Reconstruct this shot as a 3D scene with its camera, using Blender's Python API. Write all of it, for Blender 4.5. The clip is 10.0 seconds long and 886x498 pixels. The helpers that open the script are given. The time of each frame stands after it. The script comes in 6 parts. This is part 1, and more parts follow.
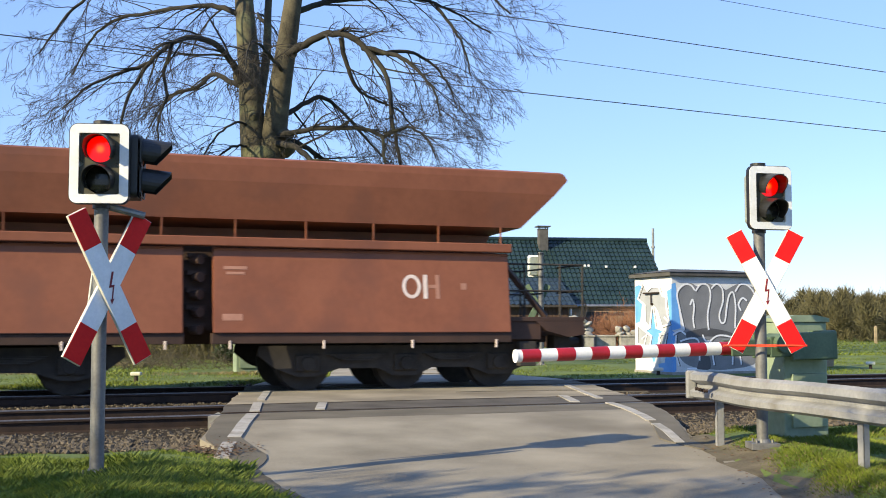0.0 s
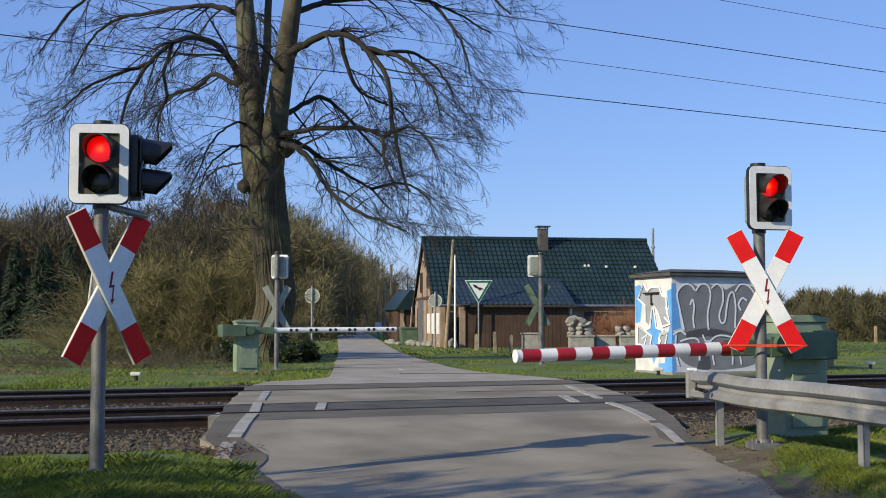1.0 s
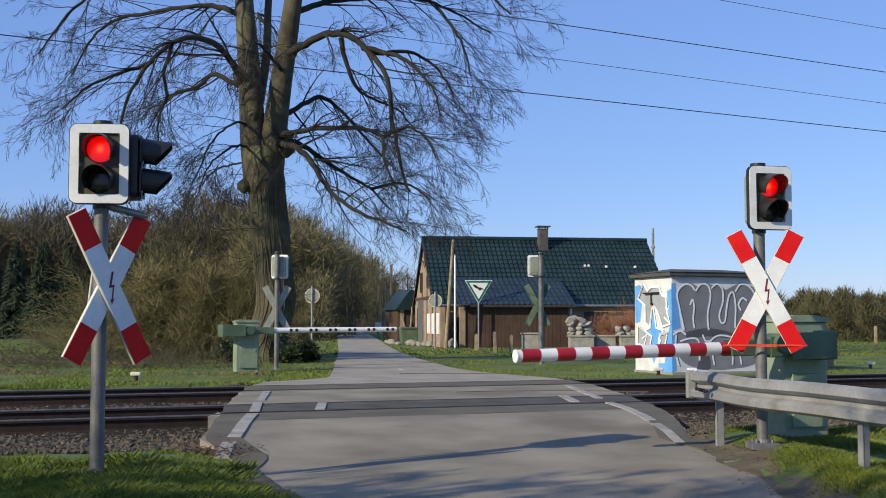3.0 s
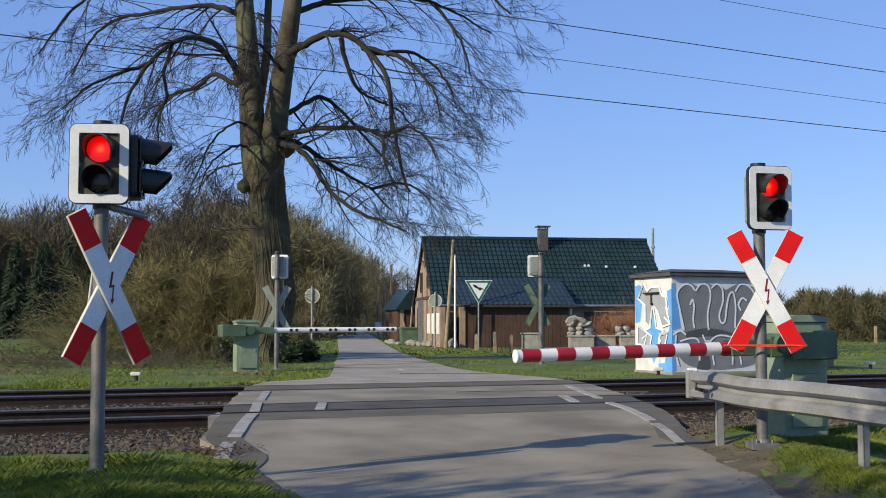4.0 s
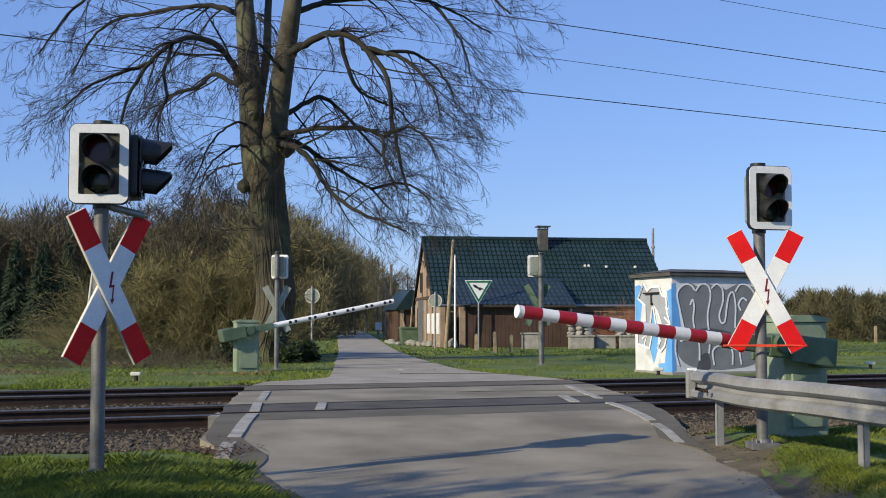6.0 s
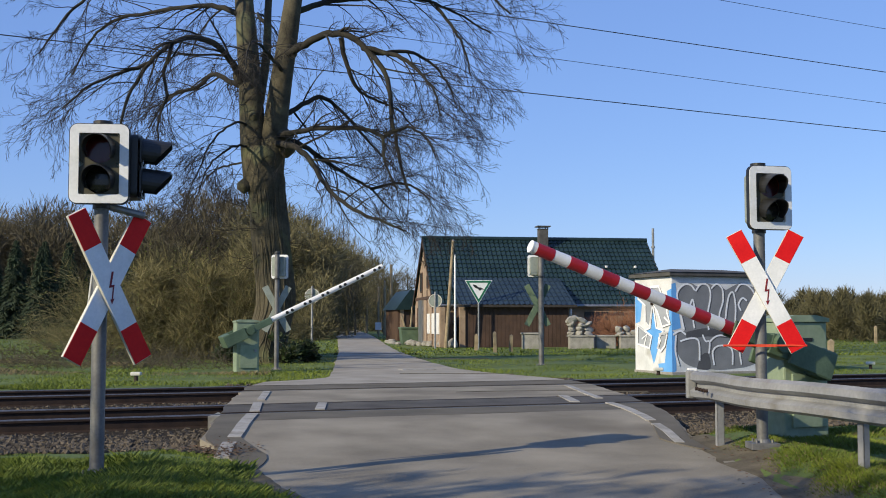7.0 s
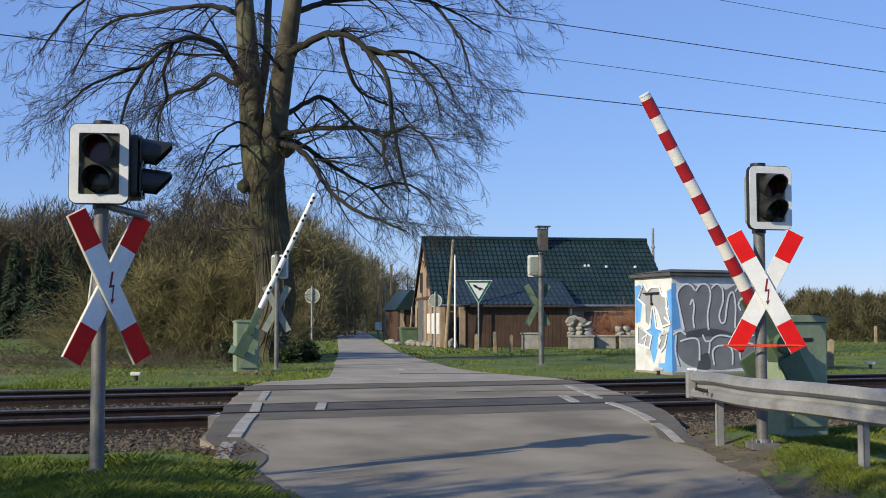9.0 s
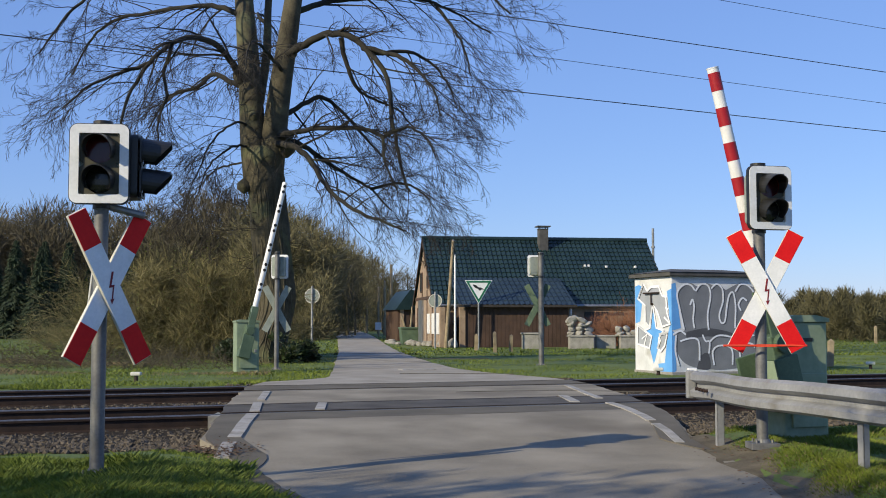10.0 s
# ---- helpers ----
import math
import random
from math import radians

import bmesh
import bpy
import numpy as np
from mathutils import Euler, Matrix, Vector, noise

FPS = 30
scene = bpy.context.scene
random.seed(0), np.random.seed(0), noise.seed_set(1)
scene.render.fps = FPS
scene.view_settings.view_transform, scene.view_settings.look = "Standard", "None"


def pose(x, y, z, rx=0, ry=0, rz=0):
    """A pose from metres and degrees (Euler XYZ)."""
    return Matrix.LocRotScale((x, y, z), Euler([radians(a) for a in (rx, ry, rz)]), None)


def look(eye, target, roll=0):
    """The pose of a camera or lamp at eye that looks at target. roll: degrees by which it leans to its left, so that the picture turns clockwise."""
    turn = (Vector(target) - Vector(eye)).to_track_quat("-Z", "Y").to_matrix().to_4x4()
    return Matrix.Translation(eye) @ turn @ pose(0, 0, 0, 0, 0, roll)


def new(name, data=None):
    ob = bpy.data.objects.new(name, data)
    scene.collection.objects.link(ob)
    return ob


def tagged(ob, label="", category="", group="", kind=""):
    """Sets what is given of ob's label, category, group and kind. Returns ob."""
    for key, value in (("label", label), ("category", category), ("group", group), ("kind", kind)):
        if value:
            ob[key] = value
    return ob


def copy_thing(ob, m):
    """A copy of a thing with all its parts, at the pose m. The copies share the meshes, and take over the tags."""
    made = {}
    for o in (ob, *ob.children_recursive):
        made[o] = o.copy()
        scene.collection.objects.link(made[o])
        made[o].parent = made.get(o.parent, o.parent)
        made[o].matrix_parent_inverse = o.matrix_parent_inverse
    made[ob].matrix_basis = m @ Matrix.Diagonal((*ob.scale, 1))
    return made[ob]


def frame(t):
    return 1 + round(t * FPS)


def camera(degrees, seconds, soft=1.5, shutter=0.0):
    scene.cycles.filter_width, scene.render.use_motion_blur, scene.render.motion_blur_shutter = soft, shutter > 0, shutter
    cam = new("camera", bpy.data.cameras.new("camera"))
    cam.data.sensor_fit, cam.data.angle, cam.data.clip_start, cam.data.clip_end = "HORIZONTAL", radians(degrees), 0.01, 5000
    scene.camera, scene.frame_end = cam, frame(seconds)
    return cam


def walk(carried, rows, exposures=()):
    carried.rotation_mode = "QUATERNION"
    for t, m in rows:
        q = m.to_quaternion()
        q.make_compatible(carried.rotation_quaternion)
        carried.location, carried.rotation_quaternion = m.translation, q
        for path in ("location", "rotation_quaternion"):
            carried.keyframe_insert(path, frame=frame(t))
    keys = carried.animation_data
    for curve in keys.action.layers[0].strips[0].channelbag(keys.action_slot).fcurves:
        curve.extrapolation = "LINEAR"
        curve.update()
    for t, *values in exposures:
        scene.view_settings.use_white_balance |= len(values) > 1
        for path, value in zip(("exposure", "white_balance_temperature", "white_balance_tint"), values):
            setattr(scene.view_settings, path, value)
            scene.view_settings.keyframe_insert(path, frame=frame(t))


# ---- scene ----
cam = camera(42.0, 10.0, soft=0.95, shutter=0.06)
STAND = pose(0, 0, 1.05, 93.67, 0, 0)
walk(cam, [(0, STAND), (10, STAND)],
     exposures=[(0, 0.76, 6850, 10), (0.3, 0.70, 6800, 10), (0.6, 0.30, 6450, 13), (1.0, 0.02, 6220, 13), (10, 0.02, 6220, 13)])

# ---- light ----
SUN_FROM = Vector((-0.712, -0.555, 0.43)).normalized()
world = bpy.data.worlds.new("world")
scene.world = world
world.use_nodes = True
wn = world.node_tree
sky = wn.nodes.new("ShaderNodeTexSky")
sky.sky_type = "NISHITA"
sky.sun_disc = False
sky.sun_elevation = math.asin(SUN_FROM.z)
sky.sun_rotation = math.atan2(SUN_FROM.x, SUN_FROM.y)
sky.air_density, sky.dust_density, sky.ozone_density = 1.0, 0.15, 4.0
wn.nodes["Background"].inputs[1].default_value = 0.12
haze = wn.nodes.new("ShaderNodeMix")
haze.data_type = "RGBA"
haze.inputs["Factor"].default_value = 0.45
haze.inputs["B"].default_value = (1.95, 3.38, 7.8, 1)
wn.links.new(sky.outputs[0], haze.inputs["A"])
wn.links.new(haze.outputs["Result"], wn.nodes["Background"].inputs[0])
sun = new("sun", bpy.data.lights.new("sun", "SUN"))
sun.data.energy, sun.data.angle, sun.data.color = 5.0, radians(0.5), (1.0, 0.87, 0.60)
sun.matrix_world = look(SUN_FROM * 100, (0, 0, 0))


# ---- materials ----
def mat(name, c1, c2, scale=5.0, rough=0.8, metal=0.0, bump=0.15, fine=45.0, island=0.0, spec=0.5, c3=None, c3_scale=0.6, c3_low=0.5):
    m = bpy.data.materials.new(name)
    m.use_nodes = True
    t = m.node_tree
    b = t.nodes["Principled BSDF"]
    tc = t.nodes.new("ShaderNodeTexCoord")
    n1 = t.nodes.new("ShaderNodeTexNoise")
    n1.inputs["Scale"].default_value, n1.inputs["Detail"].default_value = scale, 6
    n2 = t.nodes.new("ShaderNodeTexNoise")
    n2.inputs["Scale"].default_value, n2.inputs["Detail"].default_value = fine, 4
    for n in (n1, n2):
        t.links.new(tc.outputs["Object"], n.inputs["Vector"])
    add = t.nodes.new("ShaderNodeMath")
    add.operation = "MULTIPLY_ADD"
    t.links.new(n2.outputs[0], add.inputs[0])
    add.inputs[1].default_value = 0.45
    t.links.new(n1.outputs[0], add.inputs[2])
    r = t.nodes.new("ShaderNodeValToRGB")
    r.color_ramp.elements[0].position, r.color_ramp.elements[1].position = 0.5, 0.95
    r.color_ramp.elements[0].color, r.color_ramp.elements[1].color = (*c1, 1), (*c2, 1)
    t.links.new(add.outputs[0], r.inputs[0])
    out = r.outputs[0]
    if c3:
        n3 = t.nodes.new("ShaderNodeTexNoise")
        n3.inputs["Scale"].default_value, n3.inputs["Detail"].default_value = c3_scale, 5
        t.links.new(tc.outputs["Object"], n3.inputs["Vector"])
        r3 = t.nodes.new("ShaderNodeValToRGB")
        r3.color_ramp.elements[0].position, r3.color_ramp.elements[1].position = c3_low, c3_low + 0.16
        t.links.new(n3.outputs[0], r3.inputs[0])
        mx = t.nodes.new("ShaderNodeMix")
        mx.data_type = "RGBA"
        t.links.new(r3.outputs[0], mx.inputs["Factor"])
        t.links.new(out, mx.inputs["A"])
        mx.inputs["B"].default_value = (*c3, 1)
        out = mx.outputs["Result"]
    if island:
        g = t.nodes.new("ShaderNodeNewGeometry")
        h = t.nodes.new("ShaderNodeHueSaturation")
        ma = t.nodes.new("ShaderNodeMath")
        ma.operation = "MULTIPLY_ADD"
        t.links.new(g.outputs["Random Per Island"], ma.inputs[0])
        ma.inputs[1].default_value, ma.inputs[2].default_value = island, 1 - island / 2
        t.links.new(ma.outputs[0], h.inputs["Value"])
        t.links.new(out, h.inputs["Color"])
        out = h.outputs[0]
    t.links.new(out, b.inputs["Base Color"])
    b.inputs["Roughness"].default_value, b.inputs["Metallic"].default_value = rough, metal
    b.inputs["Specular IOR Level"].default_value = spec
    if bump:
        bp = t.nodes.new("ShaderNodeBump")
        bp.inputs["Strength"].default_value, bp.inputs["Distance"].default_value = bump, 0.02
        t.links.new(add.outputs[0], bp.inputs["Height"])
        t.links.new(bp.outputs[0], b.inputs["Normal"])
    return m


def glow(name, colour, strength):
    m = bpy.data.materials.new(name)
    m.use_nodes = True
    b = m.node_tree.nodes["Principled BSDF"]
    b.inputs["Base Color"].default_value = (*colour, 1)
    b.inputs["Emission Color"].default_value = (*colour, 1)
    b.inputs["Emission Strength"].default_value = strength
    return m


def lamp_glow(name, strength):
    """A lit lamp: orange heart, deep red rim."""
    m = glow(name, (1.0, 0.03, 0.01), strength)
    t = m.node_tree
    tc, ln, r = t.nodes.new("ShaderNodeTexCoord"), t.nodes.new("ShaderNodeVectorMath"), t.nodes.new("ShaderNodeValToRGB")
    ln.operation = "LENGTH"
    t.links.new(tc.outputs["Object"], ln.inputs[0])
    t.links.new(ln.outputs["Value"], r.inputs[0])
    r.color_ramp.elements[0].position, r.color_ramp.elements[0].color = 0.0, (1.7, 1.2, 0.2, 1)
    r.color_ramp.elements[1].position, r.color_ramp.elements[1].color = 0.098, (0.42, 0.006, 0.003, 1)
    e = r.color_ramp.elements.new(0.038)
    e.color = (0.95, 0.022, 0.008, 1)
    t.links.new(r.outputs[0], t.nodes["Principled BSDF"].inputs["Emission Color"])
    return m


def clear_red(name):
    m = bpy.data.materials.new(name)
    m.use_nodes = True
    t = m.node_tree
    t.nodes.remove(t.nodes["Principled BSDF"])
    tr, gl, mx = t.nodes.new("ShaderNodeBsdfTransparent"), t.nodes.new("ShaderNodeBsdfGlossy"), t.nodes.new("ShaderNodeMixShader")
    tr.inputs[0].default_value = (0.85, 0.10, 0.06, 1)
    gl.inputs["Roughness"].default_value = 0.15
    mx.inputs[0].default_value = 0.04
    t.links.new(tr.outputs[0], mx.inputs[1])
    t.links.new(gl.outputs[0], mx.inputs[2])
    t.links.new(mx.outputs[0], t.nodes["Material Output"].inputs[0])
    return m


M_GROUND = mat("soil_and_turf", (0.05, 0.085, 0.012), (0.125, 0.17, 0.03), 0.8, 0.95, bump=0.5, fine=14, c3=(0.10, 0.08, 0.04), c3_scale=0.35, c3_low=0.6)
M_ASPHALT = mat("worn_asphalt", (0.18, 0.16, 0.121), (0.325, 0.29, 0.222), 1.1, 0.92, bump=0.35, fine=75, c3=(0.17, 0.15, 0.114), c3_scale=0.45, c3_low=0.54, spec=0.12)
# far lane's own patch; its colour is lightened for sunlight at a low angle
M_FARROAD = mat("far_lane_asphalt_lightened", (0.27, 0.245, 0.20), (0.38, 0.35, 0.29), 1.4, 0.95, bump=0.2, fine=40, c3=(0.22, 0.20, 0.16), c3_scale=0.5, c3_low=0.56, spec=0.1)
M_ASPHALT2 = mat("dark_crossing_asphalt", (0.105, 0.094, 0.072), (0.165, 0.148, 0.114), 1.3, 0.9, bump=0.25, fine=90, spec=0.15)
M_PANEL = mat("rubber_panel", (0.07, 0.065, 0.056), (0.125, 0.115, 0.098), 2.0, 0.85, bump=0.3, fine=60, spec=0.15)
M_LINE = mat("worn_white_road_paint", (0.26, 0.25, 0.22), (0.42, 0.40, 0.36), 5, 0.9, fine=50, spec=0.15, c3=(0.19, 0.175, 0.145), c3_scale=4, c3_low=0.56)
M_STONE = mat("ballast_stone", (0.034, 0.027, 0.017), (0.12, 0.096, 0.064), 9, 0.9, bump=0.4, island=0.8)
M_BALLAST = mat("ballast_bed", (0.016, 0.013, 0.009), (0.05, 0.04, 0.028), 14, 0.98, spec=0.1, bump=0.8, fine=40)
M_RAIL = mat("rusty_rail_steel", (0.02, 0.012, 0.009), (0.045, 0.027, 0.018), 8, 0.75, 0.3)
M_RAILTOP = mat("polished_rail_head", (0.12, 0.115, 0.11), (0.22, 0.21, 0.20), 20, 0.45, 0.8)
M_SLEEPER = mat("weathered_sleeper", (0.07, 0.055, 0.045), (0.15, 0.13, 0.11), 7, 0.9)
M_GALV = mat("galvanised_steel", (0.20, 0.205, 0.20), (0.36, 0.365, 0.36), 5, 0.5, 0.55, fine=25)
M_POLE = mat("grey_painted_pole", (0.10, 0.10, 0.097), (0.19, 0.19, 0.183), 6, 0.55, 0.3)
M_WHITE = mat("white_reflective_sheet", (0.62, 0.64, 0.64), (0.80, 0.81, 0.81), 4, 0.45, bump=0.03)
M_RED = mat("red_reflective_sheet", (0.55, 0.006, 0.008), (0.70, 0.014, 0.012), 4, 0.5, bump=0.03, spec=0.2)
M_BACK = mat("grey_green_sign_back", (0.22, 0.25, 0.21), (0.34, 0.37, 0.32), 5, 0.6, 0.2)
M_EDGE = mat("pale_sign_edge", (0.50, 0.49, 0.42), (0.66, 0.64, 0.56), 8, 0.6)
M_BLACK = mat("black_plastic", (0.008, 0.008, 0.008), (0.02, 0.02, 0.019), 8, 0.45, bump=0.05)
M_OLIVE = mat("dull_dark_face_plate", (0.03, 0.028, 0.015), (0.06, 0.055, 0.03), 8, 0.6)
M_BOLT = mat("dark_red_symbol_paint", (0.14, 0.008, 0.012), (0.22, 0.012, 0.02), 8, 0.5, bump=0.02)
M_GREEN = mat("faded_green_paint", (0.17, 0.225, 0.14), (0.26, 0.32, 0.215), 3, 0.55, fine=18, c3=(0.28, 0.35, 0.25), c3_scale=1.5, c3_low=0.6)
M_DGREEN = mat("dark_green_paint", (0.05, 0.085, 0.05), (0.10, 0.15, 0.09), 3, 0.6)
M_BOOMW = mat("white_boom_paint", (0.66, 0.66, 0.63), (0.82, 0.82, 0.80), 4, 0.45, bump=0.03)
M_BOOMR = mat("red_boom_paint", (0.28, 0.006, 0.012), (0.40, 0.013, 0.02), 4, 0.45, bump=0.03)
M_ORANGE = mat("orange_red_bar", (0.60, 0.05, 0.015), (0.75, 0.09, 0.03), 5, 0.5)
M_RUST = mat("red_brown_wagon_paint", (0.195, 0.062, 0.027), (0.265, 0.090, 0.042), 1.0, 0.6, fine=9, bump=0.06, c3=(0.17, 0.06, 0.032), c3_scale=0.7, c3_low=0.52)
M_RUSTD = mat("dark_brown_wagon_steel", (0.032, 0.017, 0.012), (0.064, 0.032, 0.021), 2.5, 0.75)
M_BOGIE = mat("grimy_bogie_steel", (0.02, 0.017, 0.014), (0.05, 0.042, 0.034), 5, 0.8)
M_MARK = mat("faded_white_lettering", (0.62, 0.50, 0.44), (0.78, 0.68, 0.62), 6, 0.6, bump=0.02)
M_MARKF = mat("faint_lettering", (0.36, 0.17, 0.11), (0.44, 0.22, 0.15), 6, 0.6, bump=0.02)
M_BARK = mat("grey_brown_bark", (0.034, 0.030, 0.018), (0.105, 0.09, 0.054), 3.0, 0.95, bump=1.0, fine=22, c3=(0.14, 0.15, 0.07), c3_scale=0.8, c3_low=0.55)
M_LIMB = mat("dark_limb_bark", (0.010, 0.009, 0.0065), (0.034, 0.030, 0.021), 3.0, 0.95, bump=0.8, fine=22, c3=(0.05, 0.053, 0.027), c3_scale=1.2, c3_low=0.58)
M_RAILING = mat("weathered_guard_rail_zinc", (0.20, 0.203, 0.20), (0.32, 0.322, 0.316), 2.2, 0.68, 0.2, fine=30, bump=0.2, c3=(0.19, 0.18, 0.155), c3_scale=2.5, c3_low=0.58)
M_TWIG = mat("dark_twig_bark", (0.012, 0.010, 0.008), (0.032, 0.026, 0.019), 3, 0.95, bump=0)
M_WOODS = mat("bare_woods_bark", (0.085, 0.077, 0.034), (0.20, 0.172, 0.082), 0.15, 0.95, bump=0, fine=1.2, island=0.7)
M_WOODSD = mat("grey_woods_bark", (0.05, 0.044, 0.026), (0.125, 0.105, 0.06), 0.15, 0.95, bump=0, fine=1.2, island=0.6)
M_SOIL = mat("verge_soil", (0.085, 0.072, 0.048), (0.17, 0.145, 0.10), 3.0, 0.95, bump=0.6, fine=40, spec=0.1)
M_SHRUB = mat("olive_shrub_bark", (0.10, 0.09, 0.034), (0.23, 0.20, 0.088), 0.6, 0.95, bump=0, fine=6, island=0.6)
M_HEDGE = mat("reddish_hedge_twigs", (0.06, 0.056, 0.024), (0.125, 0.112, 0.05), 0.4, 0.95, bump=0, fine=4, island=0.6)
M_REDBUSH = mat("copper_bush_twigs", (0.20, 0.09, 0.045), (0.34, 0.16, 0.08), 0.9, 0.95, bump=0, fine=6, island=0.5)
M_NEEDLE = mat("spruce_needles", (0.012, 0.022, 0.010), (0.035, 0.055, 0.022), 0.6, 0.9, bump=0, fine=6, island=0.6)
M_IVY = mat("ivy_leaves", (0.018, 0.032, 0.010), (0.05, 0.075, 0.022), 2.0, 0.6, bump=0, fine=12, island=0.6)
M_LEAF = mat("young_leaves", (0.10, 0.13, 0.02), (0.20, 0.23, 0.05), 0.8, 0.8, bump=0, fine=8, island=0.6)
M_GRASS = mat("spring_grass", (0.052, 0.092, 0.005), (0.18, 0.215, 0.014), 0.5, 0.75, bump=0, fine=5, island=0.7)
M_DRY = mat("dry_grass", (0.11, 0.09, 0.045), (0.23, 0.185, 0.095), 0.9, 0.9, bump=0, fine=6, island=0.6)
M_DEADLEAF = mat("dead_leaves", (0.07, 0.04, 0.02), (0.17, 0.10, 0.05), 3, 0.9, bump=0, island=0.7)
M_PLASTER = mat("weathered_white_plaster", (0.52, 0.53, 0.52), (0.74, 0.75, 0.75), 2.0, 0.85, fine=25, c3=(0.38, 0.37, 0.33), c3_scale=1.6, c3_low=0.6)
M_SPRAYG = mat("grey_spray_paint", (0.17, 0.175, 0.18), (0.24, 0.245, 0.25), 2.5, 0.6, bump=0.05)
M_SPRAYD = mat("dark_grey_spray_paint", (0.06, 0.06, 0.062), (0.10, 0.10, 0.105), 2.5, 0.6, bump=0.05)
M_SPRAYW = mat("white_spray_paint", (0.72, 0.73, 0.74), (0.85, 0.86, 0.87), 2.5, 0.6, bump=0.05)
M_SPRAYB = mat("blue_spray_paint", (0.09, 0.30, 0.66), (0.16, 0.42, 0.80), 2.5, 0.6, bump=0.05)
M_SPRAYS = mat("light_grey_spray_paint", (0.28, 0.30, 0.32), (0.38, 0.40, 0.43), 2.5, 0.6, bump=0.05)
M_FELT = mat("roofing_felt", (0.045, 0.045, 0.043), (0.10, 0.098, 0.092), 4, 0.9)
M_TILE = mat("dark_green_glazed_tile", (0.007, 0.018, 0.017), (0.018, 0.037, 0.035), 1.2, 0.38, bump=0.05, fine=8)
M_TILEB = mat("blue_grey_metal_tile", (0.010, 0.021, 0.032), (0.024, 0.042, 0.056), 1.2, 0.5, bump=0.05, fine=8)
M_BRICK = mat("brown_brick", (0.23, 0.165, 0.11), (0.37, 0.275, 0.19), 2.5, 0.9, fine=14)
M_TIMBER = mat("dark_stained_boards", (0.04, 0.023, 0.014), (0.075, 0.043, 0.028), 2.0, 0.8, fine=20, island=0.4)
M_WOOD = mat("weathered_post_wood", (0.20, 0.155, 0.09), (0.36, 0.29, 0.18), 4, 0.9)
M_FRAME = mat("white_window_paint", (0.7, 0.7, 0.67), (0.82, 0.82, 0.80), 4, 0.5, bump=0.02)
M_PANE = mat("dark_window_glass", (0.02, 0.025, 0.03), (0.04, 0.045, 0.05), 2, 0.08, bump=0)
M_CONCRETE = mat("mossy_concrete", (0.20, 0.19, 0.165), (0.36, 0.35, 0.31), 3, 0.9, fine=20, c3=(0.14, 0.16, 0.09), c3_scale=1.4, c3_low=0.57)
M_ZINC = mat("zinc_sheet", (0.20, 0.21, 0.22), (0.32, 0.33, 0.34), 3, 0.4, 0.6)
M_YELLOW = mat("yellow_paint", (0.55, 0.38, 0.04), (0.70, 0.50, 0.08), 5, 0.5)
M_SIGNGREEN = mat("green_sign_film", (0.01, 0.10, 0.05), (0.02, 0.15, 0.08), 5, 0.4, bump=0.02)
M_REDLAMP = lamp_glow("lit_red_signal_lamp", 1.35)
M_LENS = clear_red("red_signal_lens")
M_DARKLENS = mat("dark_signal_lens", (0.010, 0.010, 0.008), (0.02, 0.018, 0.014), 8, 0.2, bump=0)
M_WIRE = mat("dark_wire", (0.04, 0.045, 0.05), (0.06, 0.065, 0.07), 5, 0.6, bump=0)


# ---- mesh helpers ----
def part(name, bm, material, parent=None, label="", smooth=False):
    me = bpy.data.meshes.new(name)
    bmesh.ops.recalc_face_normals(bm, faces=bm.faces)
    bm.to_mesh(me)
    bm.free()
    me.materials.append(material)
    if smooth:
        for p in me.polygons:
            p.use_smooth = True
    ob = new(name, me)
    ob.parent = parent
    if label:
        ob["label"] = label
    return ob


def raw(name, verts, faces, material, parent=None, label="", smooth=False):
    me = bpy.data.meshes.new(name)
    me.from_pydata(verts, [], faces)
    me.materials.append(material)
    if smooth:
        me.polygons.foreach_set("use_smooth", [True] * len(me.polygons))
    ob = new(name, me)
    ob.parent = parent
    if label:
        ob["label"] = label
    return ob


def root(name, m, label, category, group="", kind=""):
    ob = new(name)
    ob.empty_display_size = 0.2
    ob.matrix_basis = m
    return tagged(ob, label, category, group, kind)


def box(bm, x0, x1, y0, y1, z0, z1, bevel=0.0, m=None):
    r = bmesh.ops.create_cube(bm, size=1)
    vs = r["verts"]
    for v in vs:
        v.co = Vector((x0 + (v.co.x + 0.5) * (x1 - x0), y0 + (v.co.y + 0.5) * (y1 - y0), z0 + (v.co.z + 0.5) * (z1 - z0)))
    if bevel:
        es = list({e for v in vs for e in v.link_edges})
        r2 = bmesh.ops.bevel(bm, geom=es, offset=bevel, segments=2, affect="EDGES", profile=0.5)
        vs = list({v for f in r2["faces"] for v in f.verts} | {v for v in vs if v.is_valid})
    if m is not None:
        bmesh.ops.transform(bm, matrix=m, verts=vs)
    return bm


def B():
    return bmesh.new()


def cyl(bm, a, b, r0, r1=None, n=16, caps=True):
    a, b = Vector(a), Vector(b)
    d = b - a
    q = d.to_track_quat("Z", "Y").to_matrix().to_4x4()
    bmesh.ops.create_cone(bm, cap_ends=caps, segments=n, radius1=r0, radius2=r0 if r1 is None else r1, depth=d.length,
                          matrix=Matrix.Translation((a + b) / 2) @ q)
    return bm


